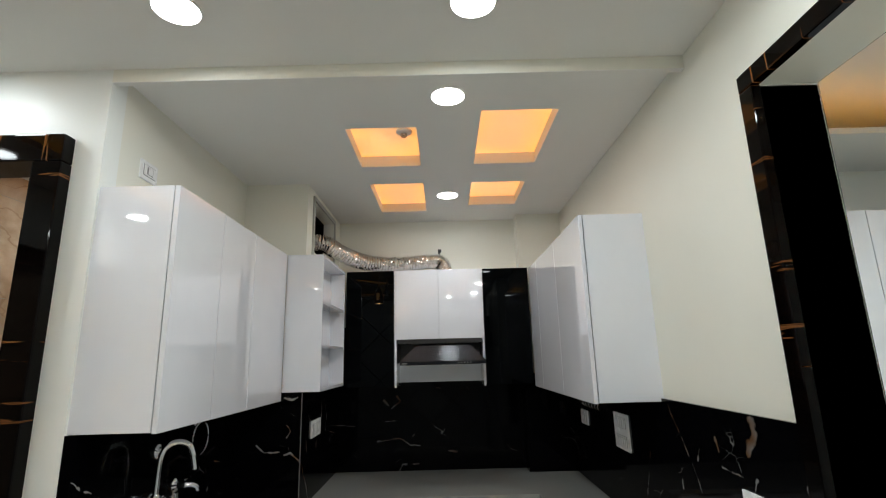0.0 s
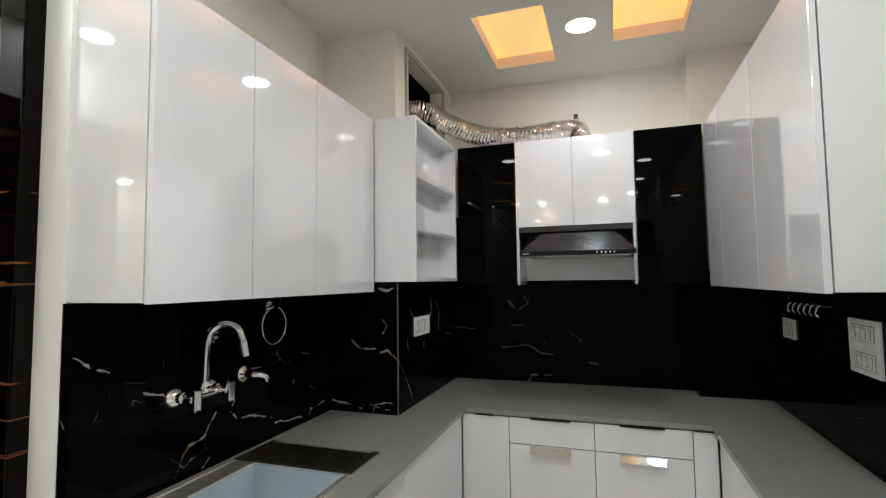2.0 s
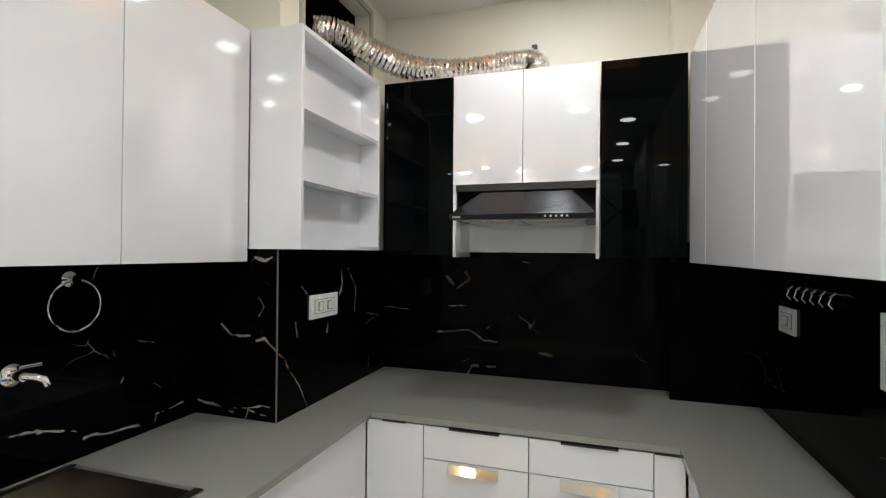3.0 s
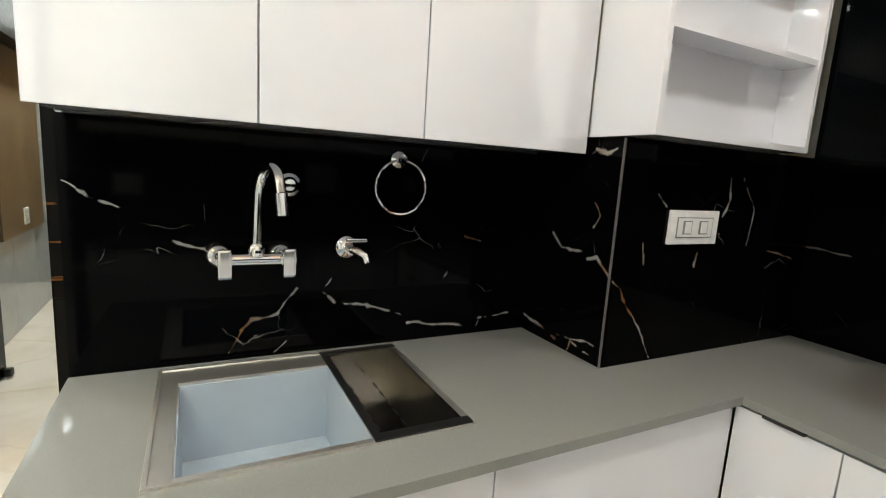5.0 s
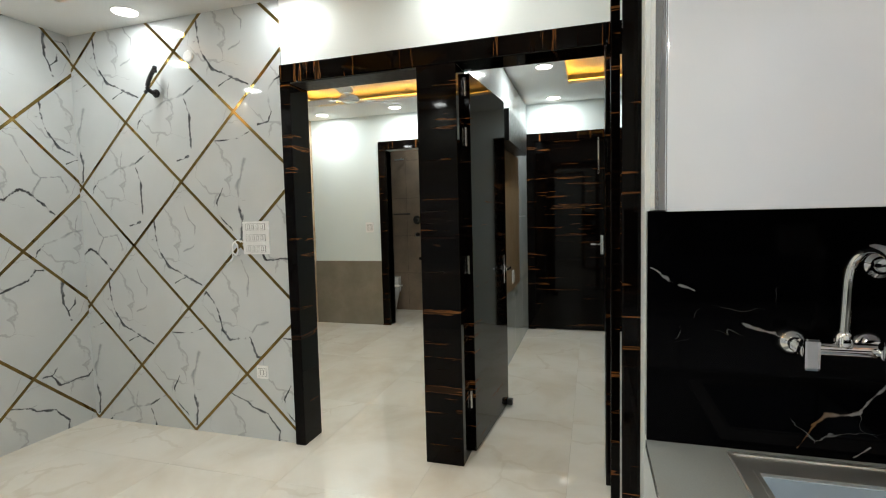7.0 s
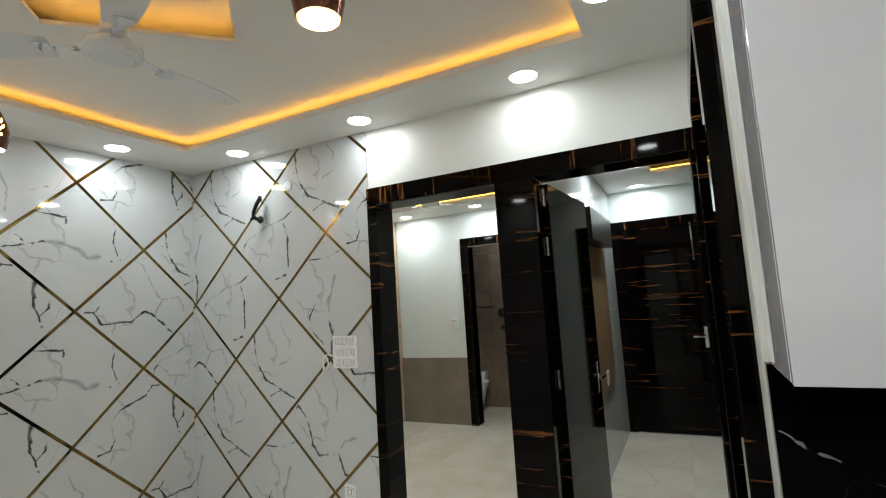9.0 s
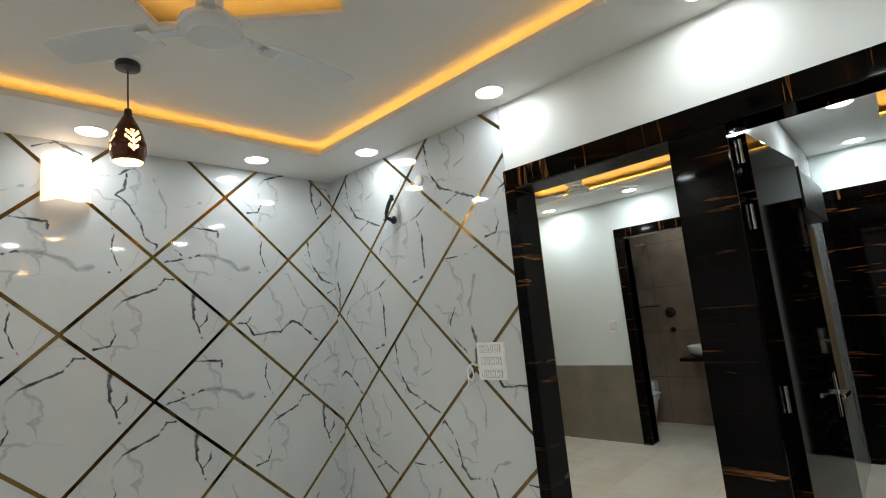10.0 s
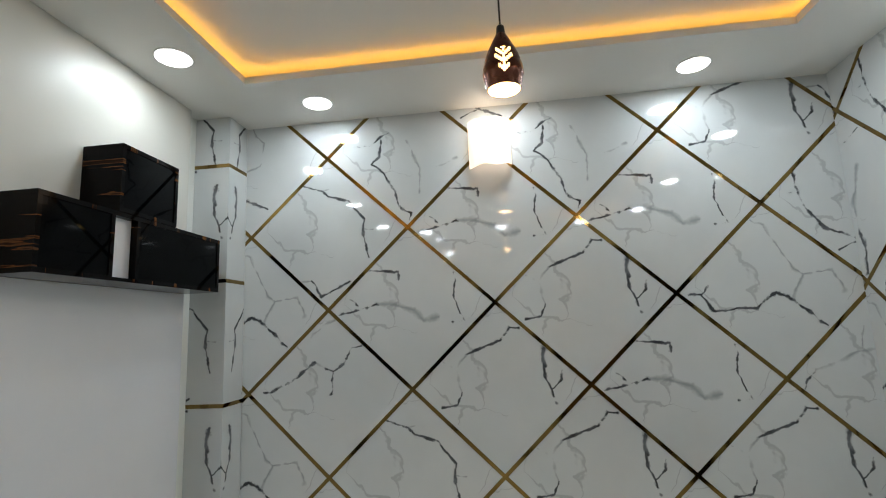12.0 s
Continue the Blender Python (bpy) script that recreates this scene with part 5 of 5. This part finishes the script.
for z, r in ((2.18, 0.24), (0.90, 0.20)):
    part("hoop", tube(bmesh.new(), [(-4.95 + 0.6 * r * math.cos(i * math.pi / 16), -0.115, z + r * math.sin(i * math.pi / 16)) for i in range(33)], 0.032, 10), WOODDECO, deco, shade=True)
part("stem", tube(bmesh.new(), smooth_path([(-4.98, -0.11, 1.95), (-4.90, -0.11, 1.6), (-5.02, -0.11, 1.3), (-4.92, -0.11, 1.1)], 6), 0.022, 10), WOODDECO, deco, shade=True)

# bathroom behind the bedroom
sh = thing("shower", (-6.43, 0.86, 2.35), "chrome wall shower with square head", "shower")
part("arm", tube(bmesh.new(), [(-6.45, 0.88, 2.42), (-6.3, 0.88, 2.42), (-6.2, 0.88, 2.40)], 0.012), CHROME, sh, shade=True)
part("head", cubes((-6.28, -6.12, 0.80, 0.96, 2.37, 2.385), bevel=0.004), CHROME, sh)
valve = thing("shower_valve", (-6.44, 0.95, 1.3), "round dark shower valve on the tiled wall", "tap")
part("plate", lathe(bmesh.new(), [(0.07, 0), (0.07, 0.01), (0.03, 0.02), (0.03, 0.05)], (-6.45, 1.03, 1.45), axis="X"), BLACK, valve, shade=True)
part("knob", lathe(bmesh.new(), [(0.035, 0), (0.035, 0.03), (0.02, 0.05)], (-6.45, 1.03, 1.22), axis="X"), BLACK, valve, shade=True)
rail = thing("towel_rail", (-6.44, 0.8, 1.5), "dark towel rail on the tiled wall", "rail")
part("bar", tube(bmesh.new(), [(-6.45, 0.62, 1.55), (-6.39, 0.62, 1.55), (-6.39, 0.90, 1.55), (-6.45, 0.90, 1.55)], 0.010), BLACK, rail, shade=True)
wc = thing("toilet", (-6.2, 0.75, 0.0), "white ceramic wall-hung toilet", "toilet")
bm = lathe(bmesh.new(), [(0.10, 0.0), (0.13, 0.1), (0.17, 0.28), (0.185, 0.38), (0.18, 0.40)], (0, 0, 0))
bmesh.ops.transform(bm, matrix=Matrix.Translation((-6.12, 0.62, 0)) @ Matrix.Diagonal((1.35, 1, 1, 1)), verts=bm.verts[:])
part("bowl", bm, CERAMIC, wc, shade=True)
part("cistern", cubes((-6.45, -6.32, 0.40, 0.72, 0.30, 0.55), bevel=0.02), CERAMIC, wc)
part("seat", cubes((-6.34, -5.90, 0.45, 0.79, 0.40, 0.425), bevel=0.01), CERAMIC, wc)
basin = thing("wash_basin", (-6.2, 1.5, 0.9), "white ceramic bowl basin on a dark shelf", "basin")
part("shelf", cubes((-6.44, -5.95, 1.22, 1.75, 0.86, 0.90), bevel=0.004), EBONY_Y, basin)
part("bowl", lathe(bmesh.new(), [(0.10, 0), (0.17, 0.05), (0.20, 0.13), (0.185, 0.135), (0.15, 0.06), (0.02, 0.03)], (-6.18, 1.46, 0.90)), CERAMIC, basin, shade=True)

# bathroom beside the kitchen
sh = thing("shower", (-1.9, 4.32, 2.48), "chrome rectangular shower head on a wall arm", "shower")
part("flange", lathe(bmesh.new(), [(0.045, 0), (0.045, 0.008), (0.02, 0.02)], (-1.90, 4.32, 2.48), axis="X"), CHROME, sh, shade=True)
part("arm", tube(bmesh.new(), smooth_path([(-1.90, 4.32, 2.48), (-1.82, 4.32, 2.48), (-1.74, 4.32, 2.45), (-1.70, 4.32, 2.40)], 5), 0.012), CHROME, sh, shade=True)
part("head", cubes((-1.80, -1.58, 4.25, 4.39, 2.365, 2.385), bevel=0.005), CHROME, sh)
tp = thing("bath_tap", (-1.9, 4.36, 1.146), "chrome wall tap in the tiled bathroom", "tap")
part("flange", lathe(bmesh.new(), [(0.035, 0), (0.035, 0.008), (0.016, 0.02), (0.016, 0.08)], (-1.90, 4.36, 1.15), axis="X"), CHROME, tp, shade=True)
part("lever", cubes((-1.84, -1.815, 4.33, 4.43, 1.14, 1.16), bevel=0.004), CHROME, tp)
structure("tile_joints", cubes(*[(-1.9002, -1.899, 3.92, 6.0, z - 0.0015, z + 0.0015) for z in (0.33, 0.94, 1.537, 2.145, 2.75)]), GROUT, "grey joints between the bathroom wall tiles", "trim")

# room behind the east doorway
ward = thing("wardrobe", (3.0, 4.9, 0), "tall glossy white wardrobe", "wardrobe")
part("body", cubes((2.0, 4.2, 4.72, 5.2, 0.0, 2.48)), GLOSS, ward)
for i in range(4):
    part("door", cubes((2.0 + 0.55 * i + 0.002, 2.55 + 0.55 * i - 0.002, 4.70, 4.719, 0.02, 2.48), bevel=0.002), GLOSS, ward)


# ---- marble tiles with gold strips ----
def clip(poly, lo_a, hi_a, lo_z, hi_z):
    """Clips a convex polygon of (a, z) to a rectangle."""
    for axis, bound, keep in ((0, lo_a, 1), (0, hi_a, -1), (1, lo_z, 1), (1, hi_z, -1)):
        out = []
        for p, q in zip(poly, poly[1:] + poly[:1]):
            dp, dq = keep * (p[axis] - bound), keep * (q[axis] - bound)
            if dp >= 0:
                out.append(p)
            if dp * dq < 0:
                f = dp / (dp - dq)
                out.append((p[0] + f * (q[0] - p[0]), p[1] + f * (q[1] - p[1])))
        poly = out
        if len(poly) < 3:
            return []
    return poly


def prism(poly, place, depth0, depth1):
    """A flat piece from a polygon of (a, z), between two depths."""
    bm = bmesh.new()
    n = len(poly)
    f0 = [bm.verts.new(place(a, depth0, z)) for a, z in poly]
    f1 = [bm.verts.new(place(a, depth1, z)) for a, z in poly]
    bm.faces.new(f0), bm.faces.new(f1)
    for i in range(n):
        bm.faces.new((f0[i], f0[(i + 1) % n], f1[(i + 1) % n], f1[i]))
    return bm


def area(poly):
    return abs(sum(p[0] * q[1] - q[0] * p[1] for p, q in zip(poly, poly[1:] + poly[:1]))) / 2


def marble_tile(owner, bm, centre, name):
    """A tile whose origin is the centre of its print."""
    bmesh.ops.translate(bm, vec=-centre, verts=bm.verts[:])
    ob = part("tile", bm, MARBLES[name], owner)
    ob.location = centre


def diamond_wall(owner, place, lo, hi, top_z, base, z_base, prints, spare, sa=0.468, sz=0.4455, gap=0.0105):
    """Diamond tiles of half-diagonals sa and sz, with gold strips in the joints."""
    norm = math.hypot(sa, sz)
    ka, kz = sa - gap * norm / sz, sz - gap * norm / sa
    i0, i1 = int((lo - base) / sa) - 2, int((hi - base) / sa) + 2
    for i in range(i0, i1 + 1):
        for j in range(-6, 6):
            if (i + j) % 2:
                a, z = base + i * sa, z_base + j * sz
                poly = clip([(a - ka, z), (a, z - kz), (a + ka, z), (a, z + kz)], lo, hi, 0.0, top_z)
                if poly and area(poly) > 0.0004:
                    marble_tile(owner, prism(poly, place, 0.0, 0.014), place(a, 0.0, z), prints.get((i, j), spare[(2 * i + j) % len(spare)]))
    for slope in (1, -1):
        for k in range(-16, 17, 2):
            a0 = base + k * sa
            d = gap * 0.94 * norm / sa
            q = [(a0 - 9 * sa, z_base - slope * 9 * sz - d), (a0 + 9 * sa, z_base + slope * 9 * sz - d), (a0 + 9 * sa, z_base + slope * 9 * sz + d), (a0 - 9 * sa, z_base - slope * 9 * sz + d)]
            poly = clip(q, lo, hi, 0.0, top_z)
            if poly and area(poly) > 0.0004:
                part("gold_strip", prism(poly, place, 0.002, 0.0152 if slope > 0 else 0.0149), GOLD, owner, "brushed gold joint strip")


# which print lies where, by the tile's column and row
SOUTH_PRINTS = {(4, 1): "a", (3, 2): "f", (1, 2): "f", (3, 0): "b", (2, 1): "b", (0, 1): "b", (0, -1): "b", (4, -1): "g", (2, -1): "p", (1, 0): "p", (1, -2): "p", (-1, -2): "p", (5, 0): "c", (-1, 0): "c", (-2, 1): "d", (-2, -1): "h"}
WEST_PRINTS = {(0, -1): "d", (-1, -2): "d", (1, 0): "e", (0, -3): "e", (-1, 0): "h", (0, 1): "h", (1, -2): "k", (2, 1): "p", (1, -4): "a"}
south = bpy.data.objects["wall_south"]
west = bpy.data.objects["wall_west"]
diamond_wall(south, lambda a, d, z: Vector((a, -0.04 + d, z)), -1.893, 1.373, CEILING, -1.005, 1.778, SOUTH_PRINTS, "pbdca")
diamond_wall(west, lambda a, d, z: Vector((-1.905 + d, a, z)), -0.026, 1.784, CEILING, 0.939, 1.787, WEST_PRINTS, "dehc")

column = structure("column", cubes((1.385, 1.584, -0.04, 0.150, 0, CEILING)), WHITE, "marble clad corner column with gold strips", "column")
for (z0, z1), name in zip(((0.0, 0.64), (0.655, 1.292), (1.307, 1.950), (1.965, 2.605), (2.620, CEILING)), "apapa"):
    marble_tile(column, cubes((1.385, 1.584, 0.150, 0.162, z0, z1)), Vector((1.70, 0.156, (z0 + z1) / 2)), name)
    marble_tile(column, cubes((1.374, 1.385, -0.025, 0.162, z0, z1)), Vector((1.38, -0.16, (z0 + z1) / 2)), name)
for z in (0.6475, 1.2995, 1.9575, 2.6125):
    part("gold_strip", cubes((1.373, 1.584, -0.025, 0.163, z - 0.0105, z + 0.0105)), GOLD, column, "brushed gold joint strip")

# ---- floor tiles ----
TILE_X, TILE_Y, JOINT = 1.2, 0.8, 0.0008
tile_bm = cubes((-TILE_X / 2 + JOINT, TILE_X / 2 - JOINT, -TILE_Y / 2 + JOINT, TILE_Y / 2 - JOINT, -0.009, 0.0))
tile_mesh = mesh_of("tile", tile_bm, FLOOR)
for i in range(-6, 4):
    for j in range(-1, 10):
        ob = new("tile", tile_mesh)
        ob.location = (0.35 + i * TILE_X, -0.05 + j * TILE_Y, 0)
        ob.parent = floor

# brown wall tiles of the bathroom behind the bedroom
def brown_tile(du, dv, dz):
    bm = box(bmesh.new(), 0, du, 0, dv, 0, dz, 0.0)
    return mesh_of("tile", bm, BROWNTILE)


TILE_W = brown_tile(0.004, 0.546, 0.596)
TILE_S = brown_tile(0.47, 0.004, 0.596)
for wall, mesh, spots in (("wall_ensuite_west", TILE_W, [(-6.454, 0.303 + 0.55 * i) for i in range(4)]),
                          ("wall_ensuite_south", TILE_S, [(-6.448 + 0.474 * i, 0.296) for i in range(2)]),
                          ("wall_ensuite_north", TILE_S, [(-6.448 + 0.474 * i, 2.5) for i in range(2)])):
    for x, y in spots:
        for row in range(5):
            ob = new("tile", mesh)
            ob.parent = bpy.data.objects[wall]
            ob.location = (x, y, 0.002 + 0.6 * row)
